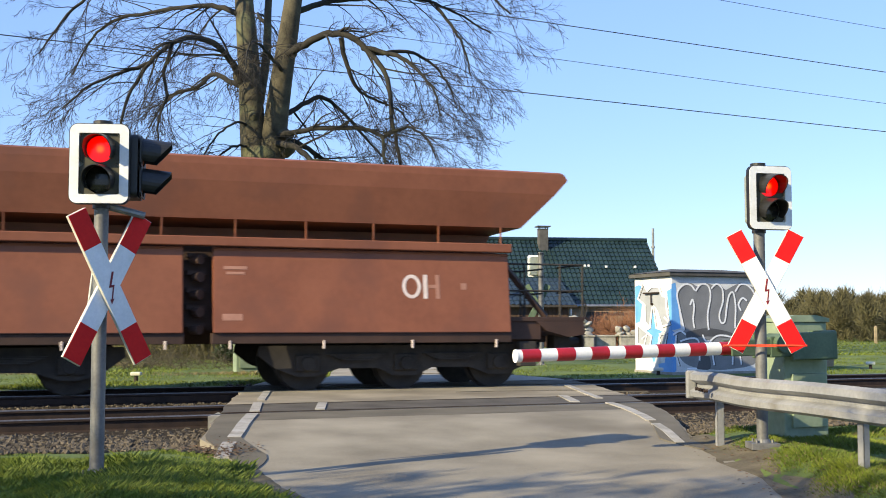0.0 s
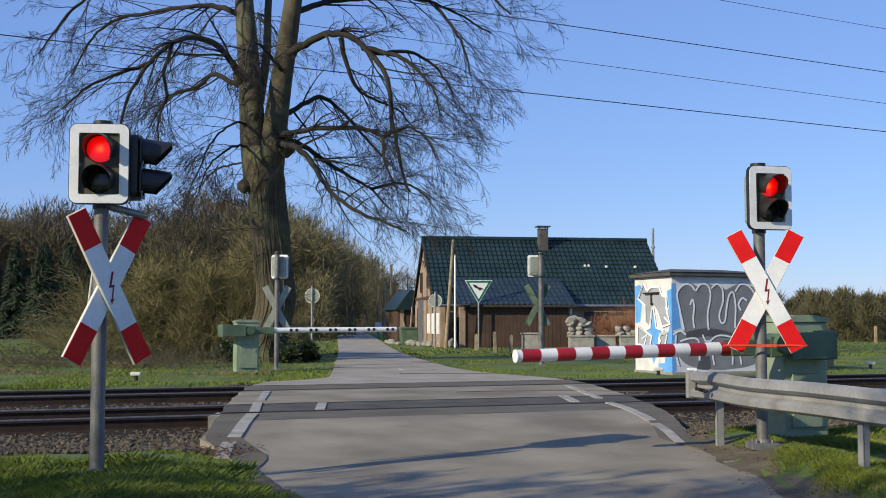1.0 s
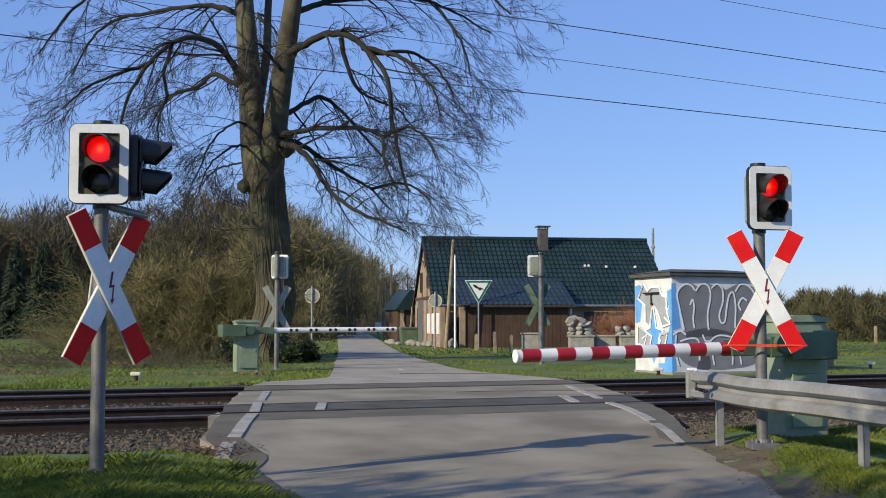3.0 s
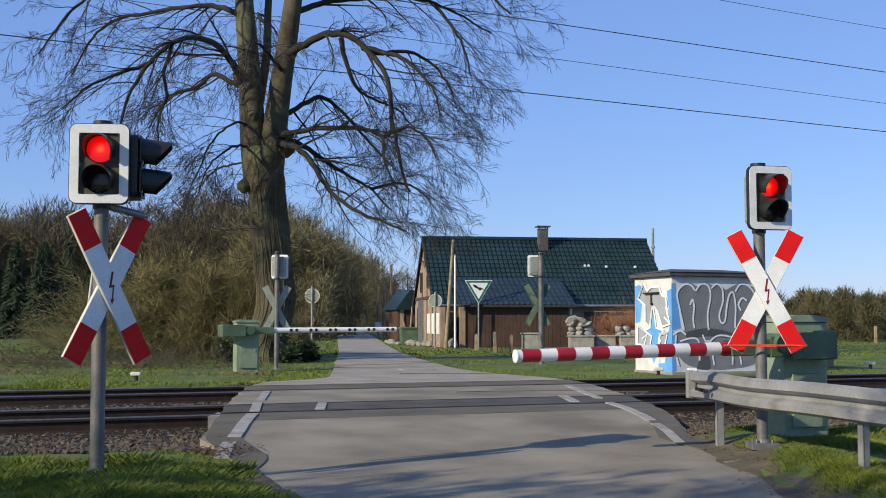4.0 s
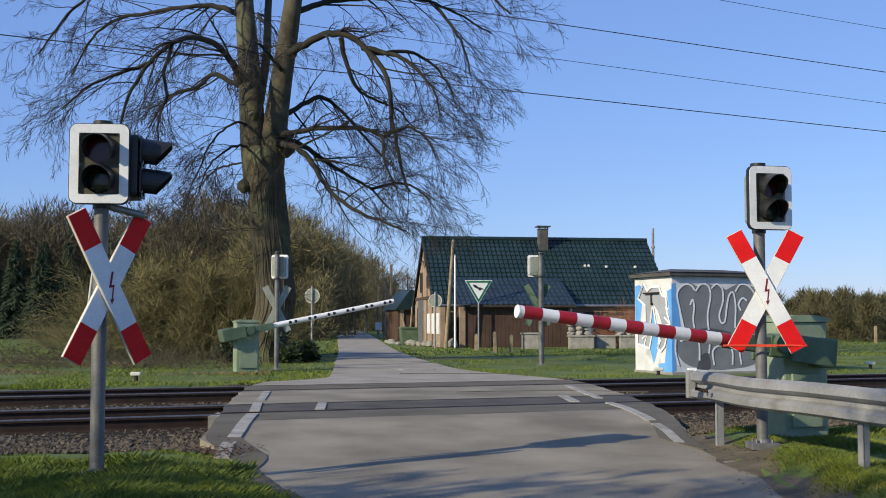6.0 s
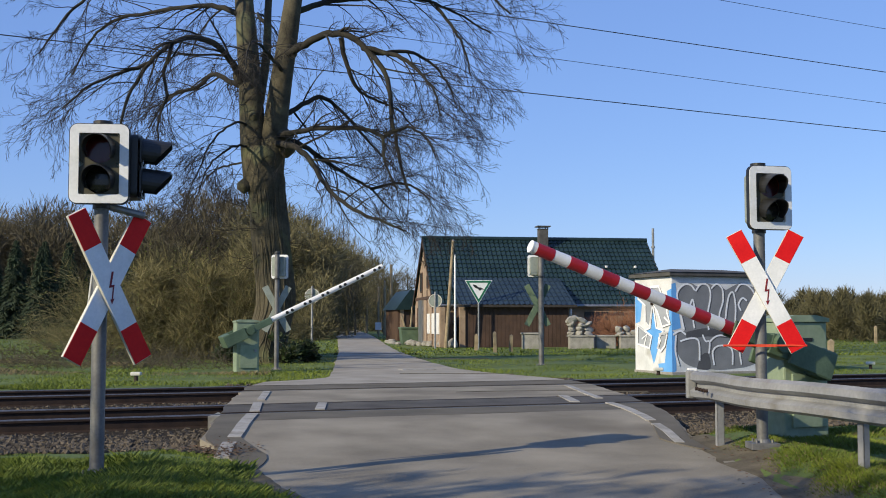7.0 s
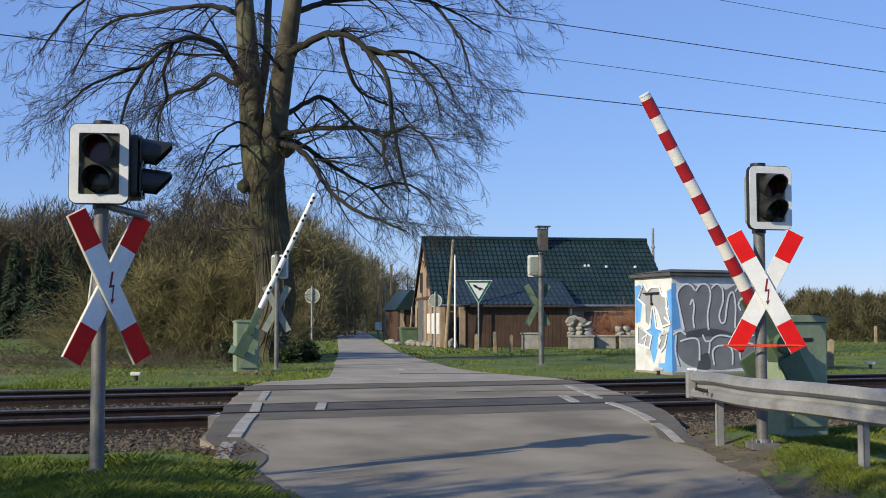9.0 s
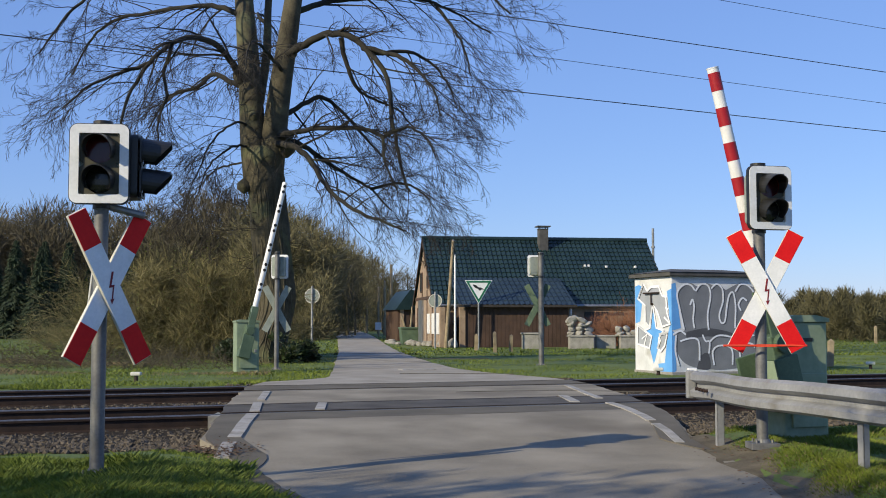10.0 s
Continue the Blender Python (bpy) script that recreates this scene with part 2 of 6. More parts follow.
def prism(bm, poly, d, m=None):
    """A polygon in the xz plane, made solid from y = 0 to y = d."""
    a = [bm.verts.new((x, 0, z)) for x, z in poly]
    b = [bm.verts.new((x, d, z)) for x, z in poly]
    n = len(poly)
    bm.faces.new(a)
    bm.faces.new(b[::-1])
    for i in range(n):
        bm.faces.new((a[i], b[i], b[(i + 1) % n], a[(i + 1) % n]))
    if m is not None:
        bmesh.ops.transform(bm, matrix=m, verts=a + b)
    return bm


def slab(bm, poly, z0, z1):
    """A polygon seen from above, made solid from z0 to z1."""
    a = [bm.verts.new((x, y, z0)) for x, y in poly]
    b = [bm.verts.new((x, y, z1)) for x, y in poly]
    n = len(poly)
    bm.faces.new(a[::-1])
    bm.faces.new(b)
    for i in range(n):
        bm.faces.new((a[i], a[(i + 1) % n], b[(i + 1) % n], b[i]))
    return bm


def rounded(w, h, r, n=5):
    pts = []
    for cx, cz, a0 in ((w / 2 - r, h / 2 - r, 0), (-w / 2 + r, h / 2 - r, 90), (-w / 2 + r, -h / 2 + r, 180), (w / 2 - r, -h / 2 + r, 270)):
        for i in range(n + 1):
            a = radians(a0 + 90 * i / n)
            pts.append((cx + r * math.cos(a), cz + r * math.sin(a)))
    return pts


def ring(bm, outer, inner, d, m=None):
    """A frame between two polygons of equal count in the xz plane, from y = 0 to y = d."""
    n = len(outer)
    vs = [[bm.verts.new((x, y, z)) for x, z in p] for p in (outer, inner) for y in (0, d)]
    for i in range(n):
        j = (i + 1) % n
        bm.faces.new((vs[0][i], vs[0][j], vs[2][j], vs[2][i]))
        bm.faces.new((vs[1][i], vs[3][i], vs[3][j], vs[1][j]))
        bm.faces.new((vs[0][i], vs[1][i], vs[1][j], vs[0][j]))
        bm.faces.new((vs[2][i], vs[2][j], vs[3][j], vs[3][i]))
    if m is not None:
        bmesh.ops.transform(bm, matrix=m, verts=[v for l in vs for v in l])
    return bm


class Sticks:
    """Collects many tapered round sticks into one mesh."""

    def __init__(self):
        self.v, self.f = [], []

    def stick(self, pts, radii, n):
        base = len(self.v)
        k = len(pts)
        side = None
        for i, p in enumerate(pts):
            d = (pts[min(i + 1, k - 1)] - pts[max(i - 1, 0)])
            d = d.normalized() if d.length > 1e-9 else Vector((0, 0, 1))
            if side is None:
                side = d.orthogonal().normalized()
            else:
                side = (side - d * side.dot(d))
                side = side.normalized() if side.length > 1e-6 else d.orthogonal().normalized()
            up = d.cross(side)
            for j in range(n):
                a = 2 * math.pi * j / n
                q = p + (side * math.cos(a) + up * math.sin(a)) * radii[i]
                self.v.append((q.x, q.y, q.z))
        for i in range(k - 1):
            for j in range(n):
                a, b = base + i * n + j, base + i * n + (j + 1) % n
                self.f.append((a, b, b + n, a + n))

    def done(self, name, material, parent=None, label=""):
        return raw(name, self.v, self.f, material, parent, label, smooth=True)


# track frame: u runs along the rails, v across them, away from the viewer
TRACK = radians(20.8)
U, V = Vector((math.cos(TRACK), math.sin(TRACK), 0)), Vector((-math.sin(TRACK), math.cos(TRACK), 0))
NEAR_V, FAR_V = 15.2 * math.cos(TRACK), 19.85 * math.cos(TRACK)
TURN = Matrix.Rotation(TRACK, 4, "Z")


def uv(s, v, z=0.0):
    return U * s + V * v + Vector((0, 0, z))


# ---- ground, road, tracks ----
ROAD_L = [(-1.0, -9), (-0.95, 4), (-1.0, 7.4), (-1.11, 8.21), (-1.5, 9.16), (-1.73, 9.82), (-2.01, 10.4), (-2.29, 11.06), (-2.54, 13.2), (-2.87, 15.67), (-3.24, 19.29), (-3.21, 20.77),
          (-2.38, 21.81), (-2.2, 22.49), (-2.55, 27.0), (-3.8, 42.3), (-6.9, 76), (-8.2, 89), (-13.9, 153), (-26, 280)]
ROAD_R = [(2.6, -9), (2.55, 4), (2.57, 8.36), (2.59, 9.5), (2.58, 10.64), (2.52, 11.85), (2.62, 12.81), (2.69, 14.42), (2.68, 16.89), (2.56, 19.82),
          (2.2, 22.0), (0.95, 24.6), (0.35, 26.6), (-0.4, 31.7), (-1.6, 42.3), (-2.5, 53), (-5.2, 88), (-10.9, 153), (-23, 280)]


def to_sv(p):
    w = Vector((p[0], p[1], 0))
    return w.dot(U), w.dot(V)


LS = [to_sv(p) for p in ROAD_L]
RS = [to_sv(p) for p in ROAD_R]


def edge_s(line, v):
    return float(np.interp(v, [q[1] for q in line], [q[0] for q in line]))


def road_z(v):
    """The lane climbs to the rails from the near side."""
    t = min(max((12.4 - v) / 3.4, 0), 1)
    return max(-0.16 * t * t * (3 - 2 * t) - 0.02 * max(0, 9 - v), -0.36)


def in_road(x, y, grow=0.0):
    s, v = to_sv((x, y))
    return edge_s(LS, v) - grow < s < edge_s(RS, v) + grow


def ground_z(x, y):
    s, v = to_sv((x, y))
    z = -0.06 + 0.03 * noise.noise((x * 0.35, y * 0.35, 0)) + 0.02 * noise.noise((x * 1.3, y * 1.3, 4))
    bed = min(max((v - 10.3) / 0.8, 0), 1) * min(max((20.9 - v) / 0.6, 0), 1)
    z = z * (1 - bed) - 0.17 * bed
    if y > 40:
        z -= 0.05
    if in_road(x, y, 0.6) and v > 20.0:
        z = max(z, -0.045)
    if v < 10.6:
        d = max(edge_s(LS, v) - s, s - edge_s(RS, v))
        k = min(max(d / 0.5, 0), 1)
        z = z * k + (road_z(v) - 0.02) * (1 - k)
    if in_road(x, y, -0.2):
        z = min(z, road_z(v) - 0.12)
    return z


def ground():
    xs = sorted({*np.linspace(-14, 14, 113), *np.linspace(-60, 60, 61), *(-400, -200, -120, 120, 200, 400, -2500, 2500, -1000, 1000)})
    ys = sorted({*np.linspace(-2, 32, 137), *np.linspace(-30, 130, 81), *(170, 230, 320, 500, 900, 2500, -60, -150, -500, -2500)})
    vs = [(x, y, ground_z(x, y)) for y in ys for x in xs]
    n = len(xs)
    fs = [(j * n + i, j * n + i + 1, (j + 1) * n + i + 1, (j + 1) * n + i) for j in range(len(ys) - 1) for i in range(n - 1)]
    g = raw("ground", vs, fs, M_GROUND, smooth=True)
    return tagged(g, "flat grassy field and verge soil with mossy patches", "ground", kind="structure")


def strip(v0, v1, step, inset_l=0.0, inset_r=0.0):
    k = max(1, round((v1 - v0) / step))
    vv = [v0 + (v1 - v0) * i / k for i in range(k + 1)]
    a = [uv(edge_s(LS, v) + inset_l, v) for v in vv]
    b = [uv(edge_s(RS, v) - inset_r, v) for v in vv]
    return a, b


def strip_mesh(name, v0, v1, step, material, parent, z=0.0, label="", camber=0.0):
    a, b = strip(v0, v1, step)
    cols = 9
    vs, fs = [], []
    for p, q in zip(a, b):
        for i in range(cols):
            w = p.lerp(q, i / (cols - 1))
            wob = 0.06 * noise.noise((w.x * 2.3, w.y * 2.3, 1)) if i in (0, cols - 1) else 0
            vs.append((w.x + wob, w.y, z + road_z(to_sv(w)[1]) + camber * 0.006 * noise.noise((w.x * 0.9, w.y * 0.9, 2))))
    k = len(a)
    for j in range(k - 1):
        for i in range(cols - 1):
            o = j * cols + i
            fs.append((o, o + 1, o + cols + 1, o + cols))
    rim = [j * cols for j in range(k)] + [(k - 1) * cols + i for i in range(1, cols)] + [j * cols + cols - 1 for j in range(k - 2, -1, -1)] + [i for i in range(cols - 2, 0, -1)]
    base = len(vs)
    for r in rim:
        vs.append((vs[r][0], vs[r][1], vs[r][2] - 0.3))
    m = len(rim)
    for i in range(m):
        j = (i + 1) % m
        fs.append((rim[i], rim[j], base + j, base + i))
    ob = raw(name, vs, fs, material, parent, label)
    return ob


def roads():
    road = root("road", pose(0, 0, 0), "narrow worn grey asphalt lane over a level crossing", "road", kind="structure")
    g = 0.7525
    strip_mesh("near_lane", LS[0][1] + 0.5, NEAR_V - 1.75, 0.22, M_ASPHALT, road, camber=1)
    strip_mesh("approach_slab", NEAR_V - 1.742, NEAR_V - g - 0.045, 0.3, M_ASPHALT2, road, 0.002, "darker crossing asphalt")
    strip_mesh("crossing_panel", NEAR_V - g + 0.105, NEAR_V + g - 0.105, 0.5, M_PANEL, road, 0.004, "dark rubber crossing panel between the rails")
    strip_mesh("middle_slab", NEAR_V + g + 0.045, FAR_V - g - 0.045, 0.3, M_ASPHALT, road, 0.002, "asphalt between the two tracks")
    strip_mesh("crossing_panel", FAR_V - g + 0.105, FAR_V + g - 0.105, 0.5, M_ASPHALT2, road, 0.004, "dark crossing panel between the rails")
    strip_mesh("far_lane", FAR_V + g + 0.045, LS[-1][1] - 1, 0.6, M_FARROAD, road, camber=1, label="separate asphalt of the lane beyond, its colour lightened for sunlight")
    for side, line in ((1, LS), (-1, RS)):
        vs, fs = [], []
        vv = [9.3 + 0.22 * i for i in range(15)]
        for i, v in enumerate(vv):
            w = (0.36 + 0.03 * noise.noise((i, side, 0))) * min(1, i / 4 + 0.08)
            for d in (0.02, w):
                p = uv(edge_s(line, v) + side * d, v)
                vs += [(p.x, p.y, road_z(v) + 0.01), (p.x, p.y, road_z(v) - 0.02)]
        for i in range(len(vv) - 1):
            o = i * 4
            fs += [(o, o + 2, o + 6, o + 4), (o + 2, o + 3, o + 7, o + 6), (o, o + 4, o + 5, o + 1)]
        raw("edge_strip", vs, fs, M_ASPHALT2, road, "dark asphalt edge strip")
    # panel joints: narrow raised steel edges along the rails
    for c, sgn in ((NEAR_V, -1), (NEAR_V, 1), (FAR_V, -1), (FAR_V, 1)):
        v = c + sgn * (g - 0.118)
        bm = B()
        a, b = uv(edge_s(LS, v), v), uv(edge_s(RS, v), v)
        L = (b - a).length
        box(bm, 0, L, -0.012, 0.012, -0.05, 0.008, m=Matrix.Translation(a) @ TURN)
        part("panel_edge", bm, M_RAIL, road, "dark steel panel edge")

    def band(name, pts, w, material):
        bm = B()
        rows = []
        for i, p in enumerate(pts):
            d = Vector(pts[min(i + 1, len(pts) - 1)]) - Vector(pts[max(i - 1, 0)])
            nrm = Vector((-d.y, d.x)).normalized() * (w / 2)
            h = road_z(to_sv(p)[1]) + 0.016
            rows.append((bm.verts.new((p[0] - nrm.x, p[1] - nrm.y, h)), bm.verts.new((p[0] + nrm.x, p[1] + nrm.y, h))))
        for (a, b), (c, d) in zip(rows, rows[1:]):
            bm.faces.new((a, c, d, b))
        r = bmesh.ops.extrude_face_region(bm, geom=bm.faces[:])
        bmesh.ops.translate(bm, verts=[v for v in r["geom"] if isinstance(v, bmesh.types.BMVert)], vec=(0, 0, -0.02))
        part(name, bm, material, road, "worn white road paint")

    band("edge_line", [(-1.92, 10.1), (-1.96, 10.5), (-1.99, 10.85)], 0.13, M_LINE)
    band("edge_line", [(-2.0, 11.14), (-2.03, 11.6), (-2.07, 12.04), (-2.13, 12.7), (-2.19, 13.36)], 0.13, M_LINE)
    band("edge_line", [(-2.23, 13.75), (-2.43, 15.25)], 0.12, M_LINE)
    band("edge_line", [(-2.47, 15.75), (-2.69, 17.75)], 0.11, M_LINE)
    band("edge_line", [(2.08, 19.47), (2.12, 17.72), (2.17, 16.1)], 0.10, M_LINE)
    band("edge_line", [(2.18, 15.23), (2.25, 14.23), (2.30, 13.3), (2.32, 12.95)], 0.11, M_LINE)
    band("edge_line", [(2.32, 12.7), (2.35, 12.22), (2.33, 11.46)], 0.10, M_LINE)
    band("lane_dash", [(-1.49, 14.05), (-1.57, 15.15)], 0.12, M_LINE)
    band("lane_dash", [(1.75, 15.4), (1.72, 16.7)], 0.13, M_LINE)
    band("stop_line", [(-0.95, 26.0), (-0.2, 26.25)], 0.35, M_LINE)
    # cracks and sealed seams
    rng = random.Random(4)
    for x, y, a, L in ((0.2, 17.6, 22, 3.0), (-0.9, 24.0, 10, 2.4), (-0.8, 34.0, 5, 2.2),
                       (-1.4, 40.0, 172, 2.4)):
        p, pts = Vector((x, y)), []
        for i in range(9):
            pts.append((p.x, p.y))
            p = p + Vector((math.cos(radians(a)), math.sin(radians(a)))) * L / 8
            a += rng.uniform(-10, 10)
        bm = B()
        rows = []
        for i, q in enumerate(pts):
            w = 0.007 * (1 + y / 14) * (1 - abs(i - 4) / 5.5)
            d = Vector((-math.sin(radians(a)), math.cos(radians(a)))) * w
            h = road_z(to_sv(q)[1]) + 0.0105
            rows.append((bm.verts.new((q[0] - d.x, q[1] - d.y, h)), bm.verts.new((q[0] + d.x, q[1] + d.y, h))))
        for (e, f), (g2, h2) in zip(rows, rows[1:]):
            bm.faces.new((e, g2, h2, f))
        r = bmesh.ops.extrude_face_region(bm, geom=bm.faces[:])
        bmesh.ops.translate(bm, verts=[v for v in r["geom"] if isinstance(v, bmesh.types.BMVert)], vec=(0, 0, -0.02))
        part("sealed_crack", bm, M_PANEL, road, "dark bitumen sealed crack")
    # bare soil shoulders
    for side, line, v0, v1, wide in ((-1, RS, 4.0, 10.3, 0.36), (1, LS, 4.0, 9.6, 0.18)):
        vs, fs = [], []
        k = int((v1 - v0) / 0.12)
        for i in range(k + 1):
            v = v0 + (v1 - v0) * i / k
            n1 = noise.noise((v * 1.1, side, 2)) + 0.5 * noise.noise((v * 4.3, side, 5))
            for q in range(6):
                d = -0.12 - 0.10 * n1 * (q == 0) + (wide * (1 + 0.7 * n1) + 0.12) * q / 5
                p = uv(edge_s(line, v) - side * d, v)
                vs.append((p.x, p.y, max(ground_z(p.x, p.y), road_z(v) if d < 0.01 else -1) + (0.001 if q == 0 else 0.010 if q < 4 else 0.004 if q < 5 else -0.02)))
        for i in range(k):
            for q in range(5):
                o = i * 6 + q
                fs.append((o, o + 1, o + 7, o + 6))
        raw("soil_shoulder", vs, fs, M_SOIL, road, "bare trodden soil along the asphalt", smooth=True)
    # pale kerb wedge at the end of the near rails
    bm = B()
    slab(bm, [(-2.66, 13.15), (-2.47, 13.2), (-2.50, 13.5), (-2.66, 13.75)], -0.16, -0.005)
    part("kerb_stone", bm, M_CONCRETE, road, "pale concrete wedge at the rails")
    return road


def rail_profile():
    return [(-0.07, -0.165), (0.07, -0.165), (0.07, -0.15), (0.012, -0.13), (0.012, -0.045), (0.036, -0.035), (0.036, -0.012), (-0.036, -0.012),
            (-0.036, -0.035), (-0.012, -0.045), (-0.012, -0.13), (-0.07, -0.15)]


def tracks():
    sl = B()
    box(sl, -0.13, 0.13, -1.25, 1.25, -0.32, -0.158, 0.015)
    first = None
    for c, nm in ((NEAR_V, "near"), (FAR_V, "far")):
        tr = root("railway_track", pose(0, 0, 0), "rusty steel rails on sleepers in grey ballast", "railway track", "railway tracks", "structure")
        for sgn in (-1, 1):
            bm = B()
            m = Matrix.Translation(uv(-260, c + sgn * 0.7525)) @ TURN @ Matrix.Rotation(radians(90), 4, "Z")
            prism(bm, rail_profile(), -560, m)
            r = part("rail", bm, M_RAIL, tr)
            bm = B()
            prism(bm, [(-0.034, -0.0125), (0.034, -0.0125), (0.028, 0.0), (-0.028, 0.0)], -560, m)
            part("rail_head", bm, M_RAILTOP, r, "polished running surface")
        for i in range(-38, 40):
            s = i * 0.62
            if first is None:
                first = part("sleeper", sl, M_SLEEPER, tr)
                ob = first
            else:
                ob = new("sleeper", first.data)
                ob.parent = tr
            ob.matrix_basis = Matrix.Translation(uv(s, c)) @ TURN


def ballast():
    rng = random.Random(5)
    vs, fs = [], []
    for k in range(17000):
        while True:
            s = rng.uniform(-10, 10.5)
            v = 10.35 + abs(rng.gauss(0, 1.2)) if rng.random() < 0.5 else rng.uniform(10.3, 20.6)
            p = uv(s, v)
            if v < 20.7 and not in_road(p.x, p.y, 0.03) and abs(p.x) < p.y * 0.42 + 0.5:
                break
        r = rng.uniform(0.018, 0.045)
        z = ground_z(p.x, p.y) + r * 0.3
        for c in (NEAR_V, FAR_V):
            if abs(abs(v - c) - 0.7525) < 0.09:
                z = -0.2
        b = len(vs)
        q = Euler((rng.random() * 6, rng.random() * 6, rng.random() * 6)).to_matrix()
        for d in ((1, 0, 0), (-1, 0, 0), (0, 1, 0), (0, -1, 0), (0, 0, 1), (0, 0, -1)):
            w = q @ Vector(d) * r * rng.uniform(0.6, 1.15)
            vs.append((p.x + w.x, p.y + w.y, z + w.z * 0.8))
        for a, e, g in ((0, 2, 4), (2, 1, 4), (1, 3, 4), (3, 0, 4), (2, 0, 5), (1, 2, 5), (3, 1, 5), (0, 3, 5)):
            fs.append((b + a, b + e, b + g))
    ob = raw("ballast", vs, fs, M_STONE)
    tagged(ob, "loose broken grey-brown ballast stones along the rails", "ballast", kind="stuff")
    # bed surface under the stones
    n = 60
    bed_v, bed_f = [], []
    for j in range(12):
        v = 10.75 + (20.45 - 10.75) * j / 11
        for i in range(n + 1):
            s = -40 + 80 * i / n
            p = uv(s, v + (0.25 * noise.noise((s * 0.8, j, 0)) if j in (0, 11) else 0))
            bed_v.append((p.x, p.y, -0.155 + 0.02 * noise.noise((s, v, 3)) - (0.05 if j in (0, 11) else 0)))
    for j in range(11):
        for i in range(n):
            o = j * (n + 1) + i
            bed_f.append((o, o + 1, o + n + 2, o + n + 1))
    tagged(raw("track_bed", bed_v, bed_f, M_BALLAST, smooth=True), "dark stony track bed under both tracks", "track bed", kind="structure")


ground()
roads()
tracks()
ballast()


# ---- level crossing signals ----
def cross_board(parent, z, yaw, material, thick, y_off, dx=0.0):
    """The crossed boards on their pole; the face looks along -y before the yaw."""
    made = []
    for k, a in enumerate((28, -28)):
        m = Matrix.Rotation(radians(yaw), 4, "Z") @ Matrix.Translation((dx, -y_off - 0.03 * (1 - k), z)) @ Matrix.Rotation(radians(-a), 4, "Y")
        bm = B()
        box(bm, -0.078, 0.078, 0, thick, -0.605, 0.605, 0.004, m)
        board = part("cross_board", bm, material, parent, "white board with red reflective ends")
        for z0, z1, mt, nm in ((-0.60, -0.325, M_RED, "red_end"), (0.325, 0.60, M_RED, "red_end"), (-0.324, 0.324, M_WHITE, "white_middle")):
            bm = B()
            box(bm, -0.075, 0.075, -0.003, 0.0, z0, z1, 0, m)
            part(nm, bm, mt, board)
        made.append(board)
    bolt = [(0.002, 0.115), (0.018, 0.115), (0.002, 0.015), (0.027, 0.020), (0.016, -0.085), (0.028, -0.082), (0.010, -0.125), (-0.006, -0.090),
            (0.006, -0.087), (0.014, 0.0), (-0.016, -0.004)]
    bm = B()
    prism(bm, bolt, 0.002, Matrix.Rotation(radians(yaw), 4, "Z") @ Matrix.Translation((dx, -y_off - 0.0365, z)))
    part("lightning_symbol", bm, M_BOLT, made[0], "dark red lightning arrow")
    ry = Matrix.Rotation(radians(yaw), 4, "Z")
    for dz in (-0.2, 0.2):
        bm = B()
        box(bm, -0.03, 0.03, -y_off + thick, -0.02, z + dz - 0.02, z + dz + 0.02, 0, ry)
        part("bracket", bm, M_GALV, parent)


LAMPS = []


